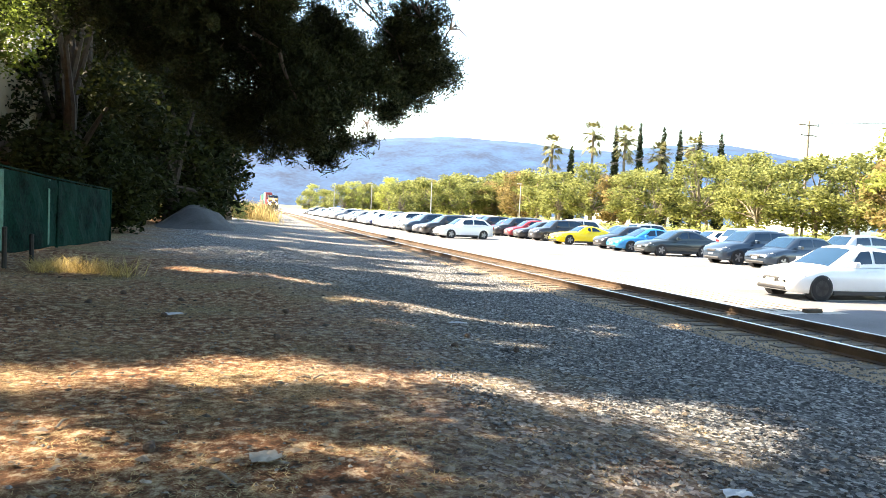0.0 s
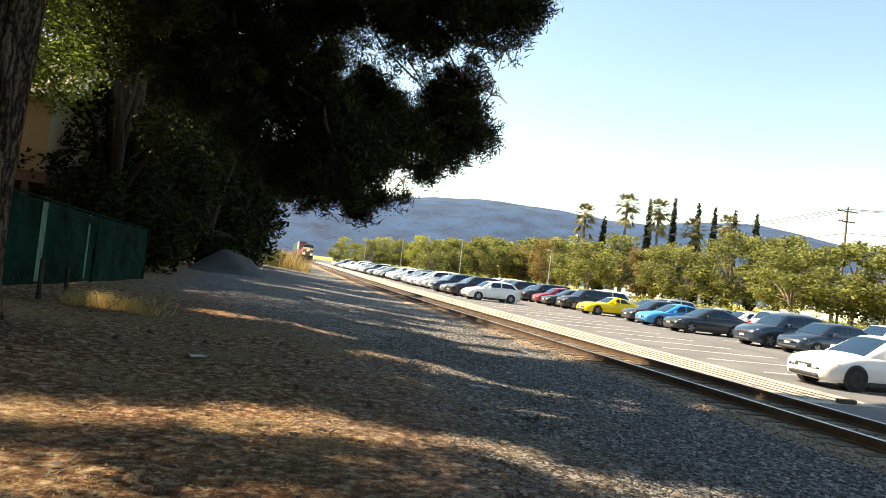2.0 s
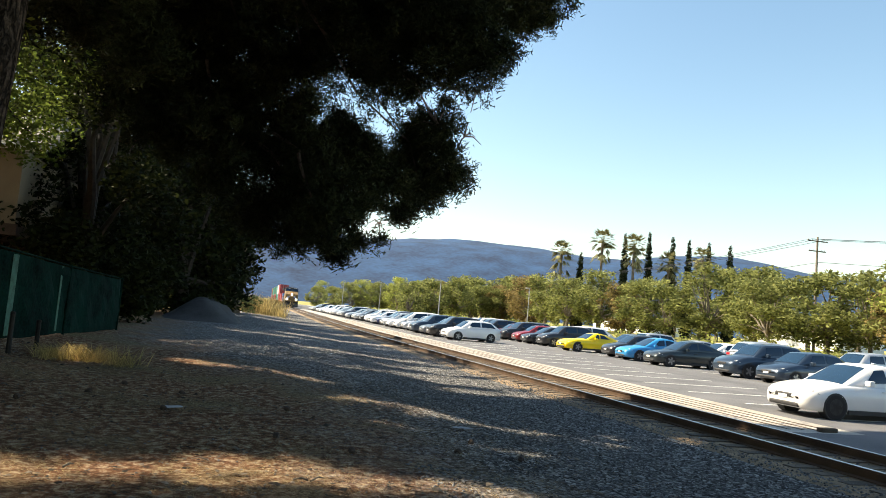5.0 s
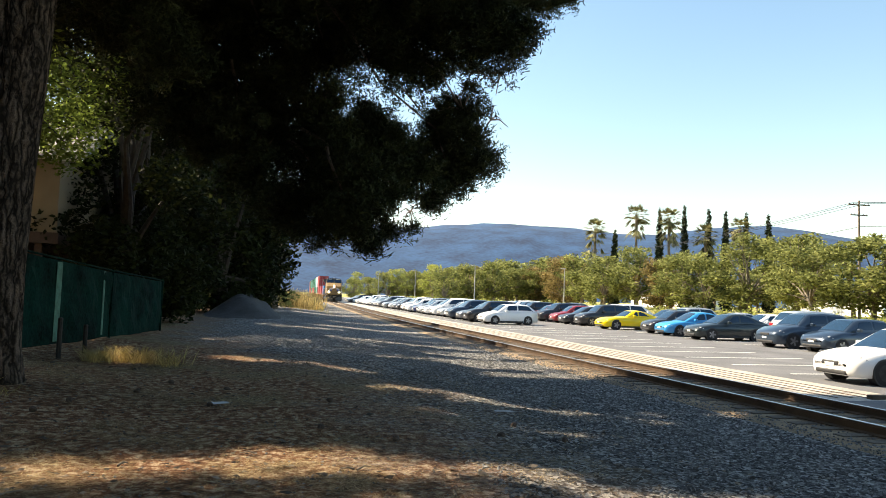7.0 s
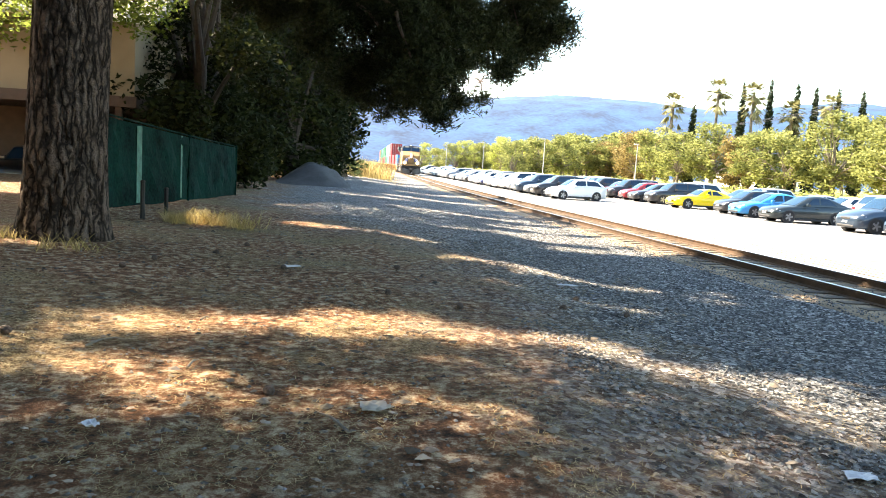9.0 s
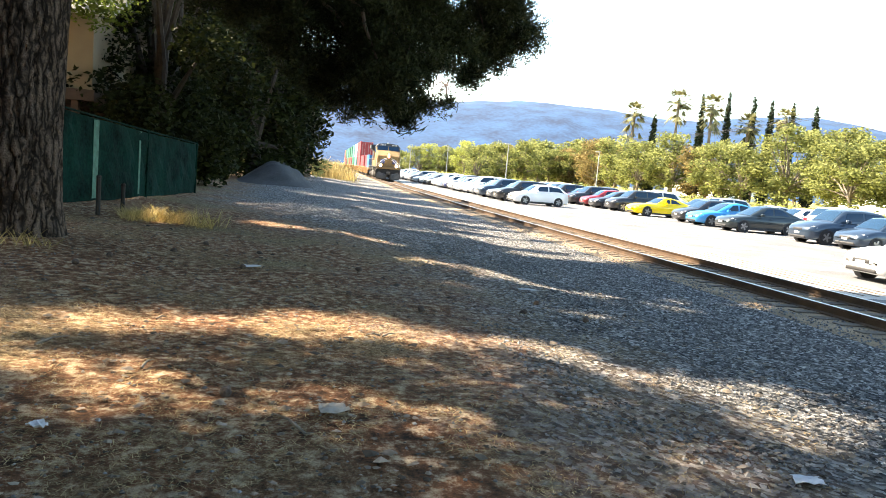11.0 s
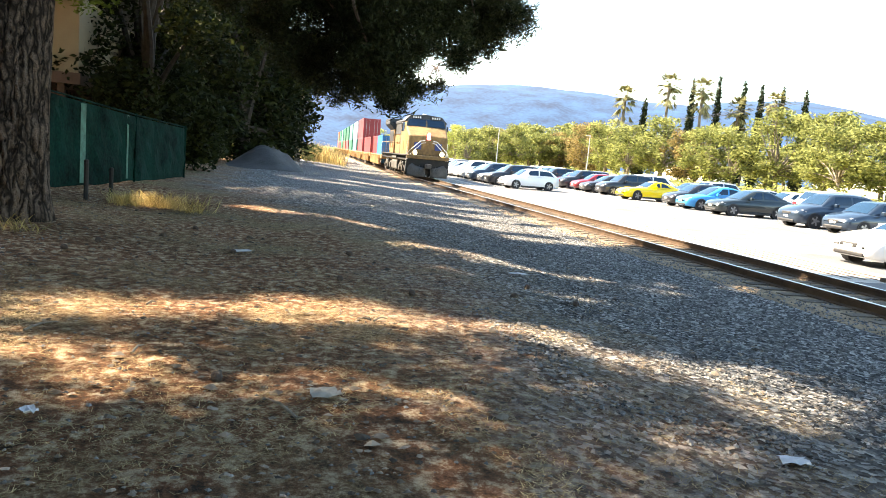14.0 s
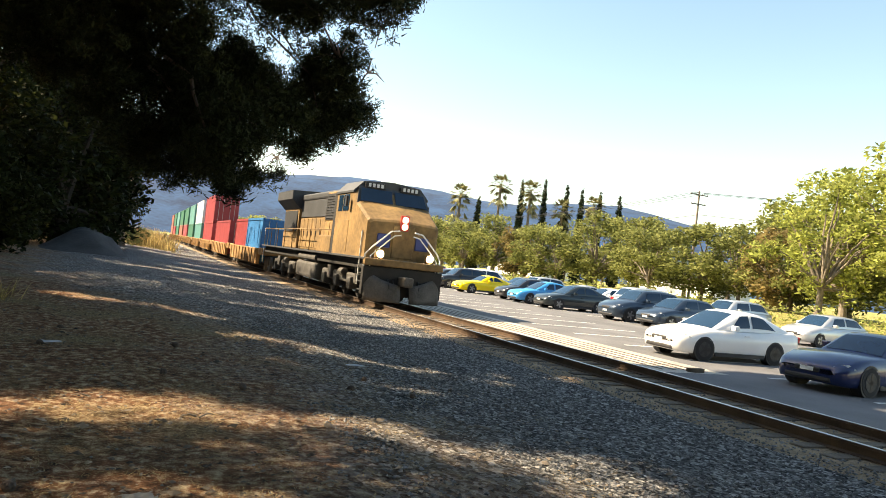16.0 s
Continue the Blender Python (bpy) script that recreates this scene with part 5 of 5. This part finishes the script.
    for y0 in (2.0, 12.2):
        t = part("truck", boxed(-0.9, 0.9, y0, y0 + 5.2, 0.5, 1.0, 0.05), M_UNDER, e)
        for k in (-1, 1):
            part("side_frame", boxed(k * 1.12 - 0.12, k * 1.12 + 0.12, y0 + 0.1, y0 + 5.1, 0.55, 0.95, 0.08), M_TRUCK, t)
            part("brake_cylinder", tubed([(k * 1.3, y0 + 1.5, 0.95), (k * 1.3, y0 + 2.0, 0.95)], 0.15, 10), M_TRUCK, t)
            part("spring_pack", boxed(k * 1.2 - 0.14, k * 1.2 + 0.14, y0 + 3.3, y0 + 3.9, 0.62, 1.12, 0.04), M_TRUCK, t)
            for q in range(3):
                yw = y0 + 0.75 + q * 1.85
                part("wheel", tubed([(k * 0.7, yw, 0.53), (k * 0.86, yw, 0.53)], 0.53, 22), M_UNDER, t)
                part("axle_box", boxed(k * 1.2 - 0.16, k * 1.2 + 0.16, yw - 0.22, yw + 0.22, 0.33, 0.8, 0.05), M_TRUCK, t)
    return e


def build_well_car(length=15.6):
    w = tagged(new("well_car"), "tan-yellow container well wagon with deep side beams", "railway wagon", "well wagons")
    for k in (-1, 1):
        part("side_sill", boxed(k * 1.32 - 0.12, k * 1.32 + 0.12, 1.6, length - 1.6, 0.35, 1.35, 0.04), M_WELL, w)
        for q in range(9):
            part("side_rib", boxed(k * 1.46 - 0.03, k * 1.46 + 0.03, 2.0 + q * 1.4, 2.12 + q * 1.4, 0.4, 1.3), M_WELL, w)
    part("floor_pan", boxed(-1.2, 1.2, 1.6, length - 1.6, 0.3, 0.42), M_UNDER, w)
    for y0, y1 in ((0.1, 1.7), (length - 1.7, length - 0.1)):
        part("end_platform", boxed(-1.35, 1.35, y0, y1, 0.95, 1.4, 0.06), M_WELL, w)
        t = part("truck", boxed(-0.9, 0.9, (y0 + y1) / 2 - 0.9, (y0 + y1) / 2 + 0.9, 0.35, 0.9, 0.08), M_UNDER, w)
        for k in (-1, 1):
            for d in (-0.85, 0.85):
                part("wheel", tubed([(k * 0.7, (y0 + y1) / 2 + d, 0.45), (k * 0.85, (y0 + y1) / 2 + d, 0.45)], 0.45, 18), M_TRUCK, t)
    part("coupler", boxed(-0.15, 0.15, -0.3, 0.2, 0.75, 1.0, 0.04), M_UNDER, w)
    return w


CONTAINER_PAINT = {"blue": (0.015, 0.15, 0.36), "red": (0.25, 0.03, 0.035), "green": (0.012, 0.11, 0.06), "teal": (0.06, 0.2, 0.18), "white": (0.6, 0.62, 0.6), "brown": (0.25, 0.08, 0.05)}
CONTAINER_MATS = {k: mat(k + "_container_paint", c, 0.55, spread=0.2, scale=0.7, fine=8) for k, c in CONTAINER_PAINT.items()}


def build_container(color, length=12.2):
    c = tagged(new("container"), f"{color} corrugated steel shipping container riding on a well wagon", "shipping container", "containers on the train")
    m = CONTAINER_MATS[color]
    bm = bmesh.new()
    n = int(length / 0.28)
    for k in (-1, 1):
        pts = []
        for q in range(n + 1):
            y = 0.12 + (length - 0.24) * q / n
            pts.append((k * (1.19 if q % 2 else 1.155), y))
        lo = [bm.verts.new((x, y, 0.12)) for x, y in pts]
        hi = [bm.verts.new((x, y, 2.78)) for x, y in pts]
        for a in range(n):
            bm.faces.new((lo[a], lo[a + 1], hi[a + 1], hi[a]))
    part("side_wall", bm, m, c)
    part("core", boxed(-1.12, 1.12, 0.06, length - 0.06, 0.06, 2.84), m, c)
    fr = bmesh.new()
    for k in (-1, 1):
        for z in (0.07, 2.82):
            box(fr, k * 1.16 - 0.06, k * 1.16 + 0.06, 0.0, length, z - 0.07, z + 0.07)
        for y in (0.07, length - 0.07):
            box(fr, k * 1.15 - 0.07, k * 1.15 + 0.07, y - 0.07, y + 0.07, 0.0, 2.89)
    part("frame", fr, m, c)
    d = part("end_door", boxed(-1.08, 1.08, 0.0, 0.06, 0.14, 2.75), m, c)
    for x in (-0.8, -0.35, 0.35, 0.8):
        part("locking_bar", tubed([(x, -0.02, 0.2), (x, -0.02, 2.7)], 0.025, 6), M_GALV, d)
    return c


RAIL_TOP = 0.184
SPEED_ROWS = ((0.0, 235.8), (2.0, 209.4), (4.0, 183.0), (6.0, 156.6), (8.0, 130.2), (10.0, 103.8), (12.0, 77.4), (13.0, 64.2), (14.0, 51.0), (15.0, 37.8), (15.5, 31.0), (16.0, 24.0))


def rolling_rows(back, length, lift):
    """Rows for a vehicle whose front rides back metres behind the engine's face."""
    rows = []
    for t, y in SPEED_ROWS:
        y0 = y + back
        a, b = track_x(y0), track_x(y0 + length)
        rows.append((t, pose(a, y0, RAIL_TOP + lift, 0, 0, -math.degrees(math.atan2(b - a, length)))))
    return rows


TRAIN = []


def build_train():
    TRAIN.append((build_locomotive(), 0.0, 19.8, 0.0))
    back = 20.6
    first = None
    made = {}

    def container(color, length=12.2):
        if (color, length) not in made:
            made[(color, length)] = build_container(color, length)
            return made[(color, length)]
        return copy_thing(made[(color, length)], Matrix())
    loads = [("blue", 6.1, None), ("red", 12.2, None), ("red", 12.2, "red"), ("teal", 12.2, "white"), ("green", 12.2, "teal"), ("red", 12.2, "green"), ("brown", 12.2, "green"), ("green", 12.2, "teal"), ("red", 12.2, "green"), ("brown", 12.2, "brown")]
    for low, ln, high in loads:
        if first is None:
            first = w = build_well_car()
        else:
            w = copy_thing(first, Matrix())
        TRAIN.append((w, back, 15.6, 0.0))
        TRAIN.append((container(low, ln), back + 1.7, ln, 0.42))
        if ln < 12:
            TRAIN.append((container("red", ln), back + 1.7 + ln, ln, 0.42))
        if high:
            TRAIN.append((container(high), back + 1.7, 12.2, 0.42 + 2.89))
        back += 16.1


def motions():
    for ob, back, length, lift in TRAIN:
        walk(ob, rolling_rows(back, length, lift))

# ---- fence, house, poles ----
def build_fence():
    f = tagged(new("fence"), "tall chain-link fence hung with dark green windscreen cloth", "fence")
    pts = [(-3.25, 25.8), (-3.95, 21.2), (-4.75, 16.3), (-5.0, 14.8)]
    tops = [2.12, 2.3, 2.56, 2.6]
    for (a, za), (b, zb) in zip(zip(pts, tops), zip(pts[1:], tops[1:])):
        bm = bmesh.new()
        grid = []
        for i in range(25):
            t = i / 24
            x, y, zt = a[0] + (b[0] - a[0]) * t, a[1] + (b[1] - a[1]) * t, za + (zb - za) * t - 0.05
            z0 = ground_z(x, y) + 0.03
            grid.append([bm.verts.new((x + 0.05 * noise.noise((y * 1.6, j * 0.5, 3)) + 0.02 * noise.noise((y * 6, j * 1.1, 5)), y, z0 + (zt - z0) * j / 8)) for j in range(9)])
        for i in range(24):
            for j in range(8):
                bm.faces.new((grid[i][j], grid[i + 1][j], grid[i + 1][j + 1], grid[i][j + 1]))
        ex = bmesh.ops.extrude_face_region(bm, geom=bm.faces[:])
        bmesh.ops.translate(bm, verts=[q for q in ex["geom"] if isinstance(q, bmesh.types.BMVert)], vec=(-0.012, 0, 0))
        part("cloth", bm, M_FENCE, f)
        part("top_rail", tubed([(a[0], a[1], za), (b[0], b[1], zb)], 0.022, 6), M_FENCE, f)
    for (x, y), z in zip(pts, tops):
        part("post", tubed([(x, y, ground_z(x, y) - 0.3), (x, y, z + 0.04)], 0.035, 8), M_FENCE, f)
    # thin paler strips put the light on the cloth into colour
    for t, w in ((0.84, 0.014), (0.55, 0.006)):
        ax, ay = pts[0][0] + (pts[2][0] - pts[0][0]) * t + 0.03, pts[0][1] + (pts[2][1] - pts[0][1]) * t
        zt = tops[0] + (tops[2] - tops[0]) * t
        part("faded_strip", slabbed([(ax, ay, 0.6), (ax + 0.15 * w * 20, ay + w * 20, 0.6), (ax + 0.15 * w * 20, ay + w * 20, zt - 0.1), (ax, ay, zt - 0.1)], 0.006), M_FENCEPALE, f, "paler strip of cloth, a lit panel put into its colour")
    for x, y, h in ((-3.7, 15.2, 0.75), (-3.55, 16.6, 0.6)):
        p = tagged(new("short_post"), "short dark steel post standing in the dirt", "post")
        part("stem", tubed([(x, y, 0.2), (x, y, ground_z(x, y) + h)], 0.045, 8), M_UNDER, p)
        part("cap", tubed([(x, y, ground_z(x, y) + h), (x, y, ground_z(x, y) + h + 0.03)], [0.055, 0.03], 8), M_UNDER, p)


def build_house():
    h = tagged(new("house"), "two-storey beige stucco house with an open carport below", "house")
    x0, x1, y0, y1 = -26.0, -7.4, 29.0, 40.0
    part("upper_wall", boxed(x0, x1, y0, y1, 3.75, 6.5), M_STUCCO, h)
    part("floor_fascia", boxed(x0 - 0.1, x1 + 0.1, y0 - 0.12, y1 + 0.1, 3.35, 3.748), M_TRIM, h)
    # dark brown wall stands for the carport's shade; unseen end wall added to deepen it
    part("lower_wall", boxed(x0, x1 - 0.4, y0 + 5.5, y1 - 0.2, 0.0, 3.348), M_TRIM, h)
    part("end_wall", boxed(x0, x0 + 0.25, y0 + 0.1, y0 + 5.5, 0.0, 3.348), M_TRIM, h)
    for x in (-25.5, -20.0, -14.0, -8.0):
        part("carport_post", boxed(x - 0.12, x + 0.12, y0 + 0.1, y0 + 0.34, 0.0, 3.348), M_TRIM, h)
    for x in (-21.0, -15.5, -12.9):
        part("wall_batten", boxed(x - 0.06, x + 0.06, y0 - 0.03, y0 - 0.002, 3.75, 6.48), M_TRIM, h)
    r = bmesh.new()
    loft(r, [[(x, y0 - 0.9, 6.45), (x, (y0 + y1) / 2, 9.0), (x, y1 + 0.9, 6.45), (x, y1 + 0.9, 6.3), (x, (y0 + y1) / 2, 8.8), (x, y0 - 0.9, 6.3)] for x in (x0 - 0.9, x1 + 0.9)])
    part("roof", r, M_ROOF, h)
    part("gutter", boxed(x0 - 0.9, x1 + 0.95, y0 - 1.02, y0 - 0.905, 6.28, 6.44, 0.03), M_WHITE, h, "pale gutter along the eave")
    park("suv", "black", "black car standing in the dark carport", -12.6, 31.2, 90)


def build_poles():
    x, y = polar(43.9, 96)
    p = tagged(new("utility_pole"), "weathered wooden utility pole with crossarms above the trees", "utility pole")
    z = ground_z(x, y)
    part("pole", tubed([(x, y, z - 0.3), (x, y, 14.6)], [0.17, 0.11], 10), M_POLE, p)
    for zz, w in ((14.1, 1.5), (12.9, 1.2)):
        arm = part("crossarm", boxed(x - w, x + w, y - 0.06, y + 0.06, zz - 0.06, zz + 0.06), M_POLE, p)
        for k in (-0.9, -0.5, 0.5, 0.9):
            part("insulator", tubed([(x + w * k, y, zz + 0.06), (x + w * k, y, zz + 0.2)], 0.04, 6), M_GALV, arm)
    for k, zz in ((-0.9, 14.3), (0.0, 14.35), (0.9, 14.3), (0.3, 11.6)):
        w = tagged(new("overhead_wire"), "thin dark overhead wire strung between poles", "wire", "overhead wires")
        tgt = polar(24, 200)
        pts = [(x + k + (tgt[0] - x) * t, y + (tgt[1] - y) * t, zz - 6 * t * (1 - t)) for t in [i / 14 for i in range(15)]]
        part("strand", tubed(pts, 0.025, 4), M_BLACKPLASTIC, w)
        w = tagged(new("overhead_wire"), "thin dark overhead wire strung between poles", "wire", "overhead wires")
        pts = [(x + k + 40 * t, y - 70 * t, zz - 5 * t * (1 - t)) for t in [i / 14 for i in range(15)]]
        part("strand", tubed(pts, 0.025, 4), M_BLACKPLASTIC, w)
    for az, d, h in ((23.5, 108, 6.5), (16.5, 115, 6.9), (11.8, 150, 7), (8.9, 190, 7)):
        x, y = polar(az, d)
        p = tagged(new("lamp_post"), "slim grey car park lamp post with a box head", "lamp post", "car park lamps")
        base = 0.0 if 13.9 < x < 36.2 else ground_z(x, y)
        part("pole", tubed([(x, y, base - 0.1), (x, y, h)], [0.09, 0.06], 8), M_STEELPOLE, p)
        part("head", boxed(x - 0.55, x + 0.1, y - 0.15, y + 0.15, h, h + 0.16, 0.03), M_STEELPOLE, p)


# ---- ground clutter ----
def build_mound():
    verts, faces, n, m = [], [], 28, 22
    for j in range(m + 1):
        for i in range(n + 1):
            u, v = i / n * 2 - 1, j / m * 2 - 1
            x, y = -1.0 + u * 2.3, 45 + v * 5
            h = 1.35 * max(0, 1 - u * u) ** 1.3 * max(0, 1 - v * v) ** 1.2
            h *= 1 + 0.35 * noise.noise((x * 0.6, y * 0.6, 2))
            verts.append((x, y, ground_z(x, y) - 0.08 + h + 0.05 * noise.noise((x * 2, y * 2, 6))))
    for j in range(m):
        for i in range(n):
            a = j * (n + 1) + i
            faces.append((a, a + 1, a + n + 2, a + n + 1))
    tagged(raw("dirt_mound", verts, faces, M_MOUND, smooth=True), "long grey heap of dirt beside the track", "dirt heap")


def stalks(name, label, spots, rng, height, material, per=60, spread=0.5, lean=0.5):
    v, f = [], []
    for sx, sy, s in spots:
        for _ in range(int(per * s)):
            x, y = sx + rng.gauss(0, spread) * s, sy + rng.gauss(0, spread) * s
            z = ground_z(x, y)
            h = height * s * rng.uniform(0.4, 1.1)
            t = Vector((x + rng.gauss(0, lean) * h, y + rng.gauss(0, lean) * h, z + h))
            u = Vector((rng.gauss(0, 1), rng.gauss(0, 1), 0)).normalized() * 0.006 * max(1, 2 * height)
            b = len(v)
            mid = Vector((x, y, z)).lerp(t, 0.5) + Vector((0, 0, 0.1 * h))
            v += [(x - u.x, y - u.y, z - 0.02), (x + u.x, y + u.y, z - 0.02), tuple(mid + u), tuple(mid - u), tuple(t)]
            f += [(b, b + 1, b + 2, b + 3), (b + 3, b + 2, b + 4)]
    return tagged(raw(name, v, f, material), label, "weeds", kind="stuff")


def build_weeds():
    rng = random.Random(12)
    stalks("dry_weeds", "clump of dry golden weeds beside the fence", [(-2.9 + rng.uniform(-0.3, 1.3), 15.5 + rng.uniform(-0.3, 0.4), rng.uniform(0.5, 1)) for _ in range(7)], rng, 0.42, M_STRAW, 130, 0.2, 0.9)
    stalks("dry_brush", "tall sunlit golden dry brush beside the line", [(4.3 + rng.uniform(-2.2, 1.4), 84 + rng.uniform(-7, 12), rng.uniform(0.6, 1.1)) for _ in range(40)], rng, 1.9, M_STRAW, 120, 0.7, 0.35)
    stalks("dry_grass", "sparse pale dry grass tufts on the verge", [(rng.uniform(2, 6), rng.uniform(60, 130), rng.uniform(0.3, 0.8)) for _ in range(60)], rng, 0.4, M_STRAW, 60, 0.5, 0.6)
    stalks("trunk_grass", "yellowed grass at the foot of the pine", [(-4.2 + rng.uniform(-1.4, 1.0), 10.9 + rng.uniform(-0.9, 0.4), 0.6) for _ in range(14)], rng, 0.3, M_STRAW, 70, 0.25, 0.8)


def build_gravel():
    """Loose stones on the ballast shoulder and across the dirt."""
    rng = random.Random(21)
    v, f = [], []
    octa = ((0, 2, 4), (2, 1, 4), (1, 3, 4), (3, 0, 4), (2, 0, 5), (1, 2, 5), (3, 1, 5), (0, 3, 5))

    def stone(x, y, s, z=None):
        z = (ground_z(x, y) if x < 7.9 else 0.0) + s * 0.25 if z is None else z
        b = len(v)
        a = rng.uniform(0, 3)
        for d in ((1, 0, 0), (-1, 0, 0), (0, 1, 0), (0, -1, 0), (0, 0, 1), (0, 0, -1)):
            k = s * rng.uniform(0.6, 1.2)
            v.append((x + (d[0] * math.cos(a) - d[1] * math.sin(a)) * k, y + (d[0] * math.sin(a) + d[1] * math.cos(a)) * k, z + d[2] * k * 0.65))
        f.extend([(b + i, b + j, b + k) for i, j, k in octa])
    for _ in range(30000):
        y = 3 + 26 * rng.random() ** 1.4
        x = rng.uniform(2.0, 9.0) if rng.random() < 0.8 else rng.uniform(9, 11.3)
        if x < 4 and noise.noise((x * 0.8, y * 0.8, 1)) < 0.1:
            continue
        if abs(x - 9.9) < 1.3 and rng.random() < 0.5:
            continue
        stone(x, y, rng.uniform(0.01, 0.03))
    for _ in range(1800):
        stone(rng.uniform(-4, 3.5), 2.5 + 14 * rng.random() ** 1.5, rng.uniform(0.006, 0.02))
    tagged(raw("loose_gravel", v, f, M_STONE), "loose grey crushed stones spread along the track", "gravel", kind="stuff")


def build_litter():
    rng = random.Random(22)
    v, f = [], []
    for _ in range(110000):
        y = 2.4 + 13 * rng.random() ** 1.7
        x = rng.uniform(-5.5, 4.0)
        d = noise.noise((x * 0.6, y * 0.6, 4)) + noise.noise((x * 2, y * 2, 5)) * 0.5
        if d < -0.1 - 0.1 * (x < -0.5) or (x > 1.5 and rng.random() < 0.6):
            continue
        a, s = rng.uniform(0, 6.28), rng.uniform(0.03, 0.085)
        z = ground_z(x, y) + rng.uniform(0.003, 0.02)
        b = len(v)
        c, q = math.cos(a), math.sin(a)
        w = rng.uniform(0.0018, 0.0035)
        v += [(x - q * w, y + c * w, z), (x + q * w, y - c * w, z), (x + c * s, y + q * s, z + rng.uniform(-0.006, 0.02))]
        f.append((b, b + 1, b + 2))
    cv, cf = [], []
    for _ in range(9000):
        y = 2.4 + 16 * rng.random() ** 1.5
        x = rng.uniform(-5.5, 5.5)
        s, a = rng.uniform(0.006, 0.028) * (1 if rng.random() < 0.93 else 1.9), rng.uniform(0, 6.28)
        z = ground_z(x, y) + 0.006
        b = len(cv)
        for k in range(5):
            t = a + k * 1.257 + rng.uniform(-0.3, 0.3)
            cv.append((x + math.cos(t) * s, y + math.sin(t) * s * 0.7, z + rng.uniform(0, 0.6) * s))
        cv.append((x, y, z + s * 0.7))
        cf += [(b + k, b + (k + 1) % 5, b + 5) for k in range(5)]
    tagged(raw("bark_chips", cv, cf, M_CHIP), "scattered dark and pale bark chips on the dirt", "bark chips", kind="stuff")
    tagged(raw("fallen_needles", v, f, M_LITTER), "carpet of dry fallen pine needles on the dirt", "pine needles", kind="stuff")


def sheet(name, label, x, y, w, d, material, turn, seed):
    """A crumpled scrap lying on the ground."""
    rng = random.Random(seed)
    bm = bmesh.new()
    n = 5
    z = ground_z(x, y) + 0.02
    g = [[bm.verts.new((w * (i / n - 0.5) * rng.uniform(0.85, 1.1), d * (j / n - 0.5) * rng.uniform(0.85, 1.1), rng.uniform(0, 0.022))) for i in range(n + 1)] for j in range(n + 1)]
    for j in range(n):
        for i in range(n):
            bm.faces.new((g[j][i], g[j][i + 1], g[j + 1][i + 1], g[j + 1][i]))
    r = bmesh.ops.extrude_face_region(bm, geom=bm.faces[:])
    bmesh.ops.translate(bm, verts=[q for q in r["geom"] if isinstance(q, bmesh.types.BMVert)], vec=(0, 0, 0.004))
    bmesh.ops.recalc_face_normals(bm, faces=bm.faces)
    ob = part(name, bm, material)
    ob.matrix_basis = pose(x, y, z, 0, 0, turn)
    tagged(ob, label, "litter")


def build_scraps():
    sheet("scrap_of_cardboard", "torn grey cardboard scrap lying on the dirt", 0.33, 4.35, 0.19, 0.16, M_CARDBOARD, 20, 1)
    sheet("scrap_of_paper", "crumpled white paper lying on the gravel", 3.15, 3.65, 0.17, 0.12, M_PAPER, -15, 2)
    sheet("scrap_of_paper", "small white paper scrap on the brown dirt", -0.5, 10.2, 0.26, 0.12, M_PAPER, 5, 3)
    sheet("scrap_of_paper", "flat pale paper scrap on the gravel edge", 3.6, 10.4, 0.28, 0.12, M_PAPER, -5, 4)
    sheet("scrap_of_plastic", "small pale plastic scrap among dry needles", -1.25, 4.05, 0.08, 0.1, M_PAPER, 40, 5)
    rng = random.Random(8)
    for k in range(15):
        x, y = rng.uniform(-3, 4), rng.uniform(3.6, 13)
        c = tagged(new("pine_cone"), "small dark fallen pine cone on the dirt", "pine cone", "fallen pine cones")
        z = ground_z(x, y) + 0.03
        bm = bmesh.new()
        rings = [(0, 0.012), (0.02, 0.034), (0.045, 0.04), (0.07, 0.03), (0.1, 0.008)]
        tube(bm, [(0, t, 0) for t, r in rings], [r for t, r in rings], 9)
        part("cone_body", bm, M_BARK, c)
        c.matrix_basis = pose(x, y, z, rng.uniform(-15, 15), 0, rng.uniform(0, 360))
    for k in range(16):
        x, y, a = rng.uniform(-2.5, 4.2), rng.uniform(3.2, 8), rng.uniform(0, 3.14)
        ln = rng.uniform(0.12, 0.4)
        t = tagged(new("twig"), "thin dry fallen twig on the dirt", "twig", "fallen twigs")
        pts = [(x + math.cos(a) * ln * s, y + math.sin(a) * ln * s, ground_z(x + math.cos(a) * ln * s, y + math.sin(a) * ln * s) + 0.012 + 0.02 * (s == 0.5)) for s in (0, 0.5, 1)]
        part("stick", tubed(pts, [0.01, 0.008, 0.004], 6), M_BARK2, t)


build_pine()
build_shade_pine()
build_shade_canopy()
build_left_trees()
build_lot_trees()
build_skyline()
build_cars()
build_train()
build_fence()
build_house()
build_poles()
build_mound()
build_weeds()
build_gravel()
build_litter()
build_scraps()
build_ties()
motions()
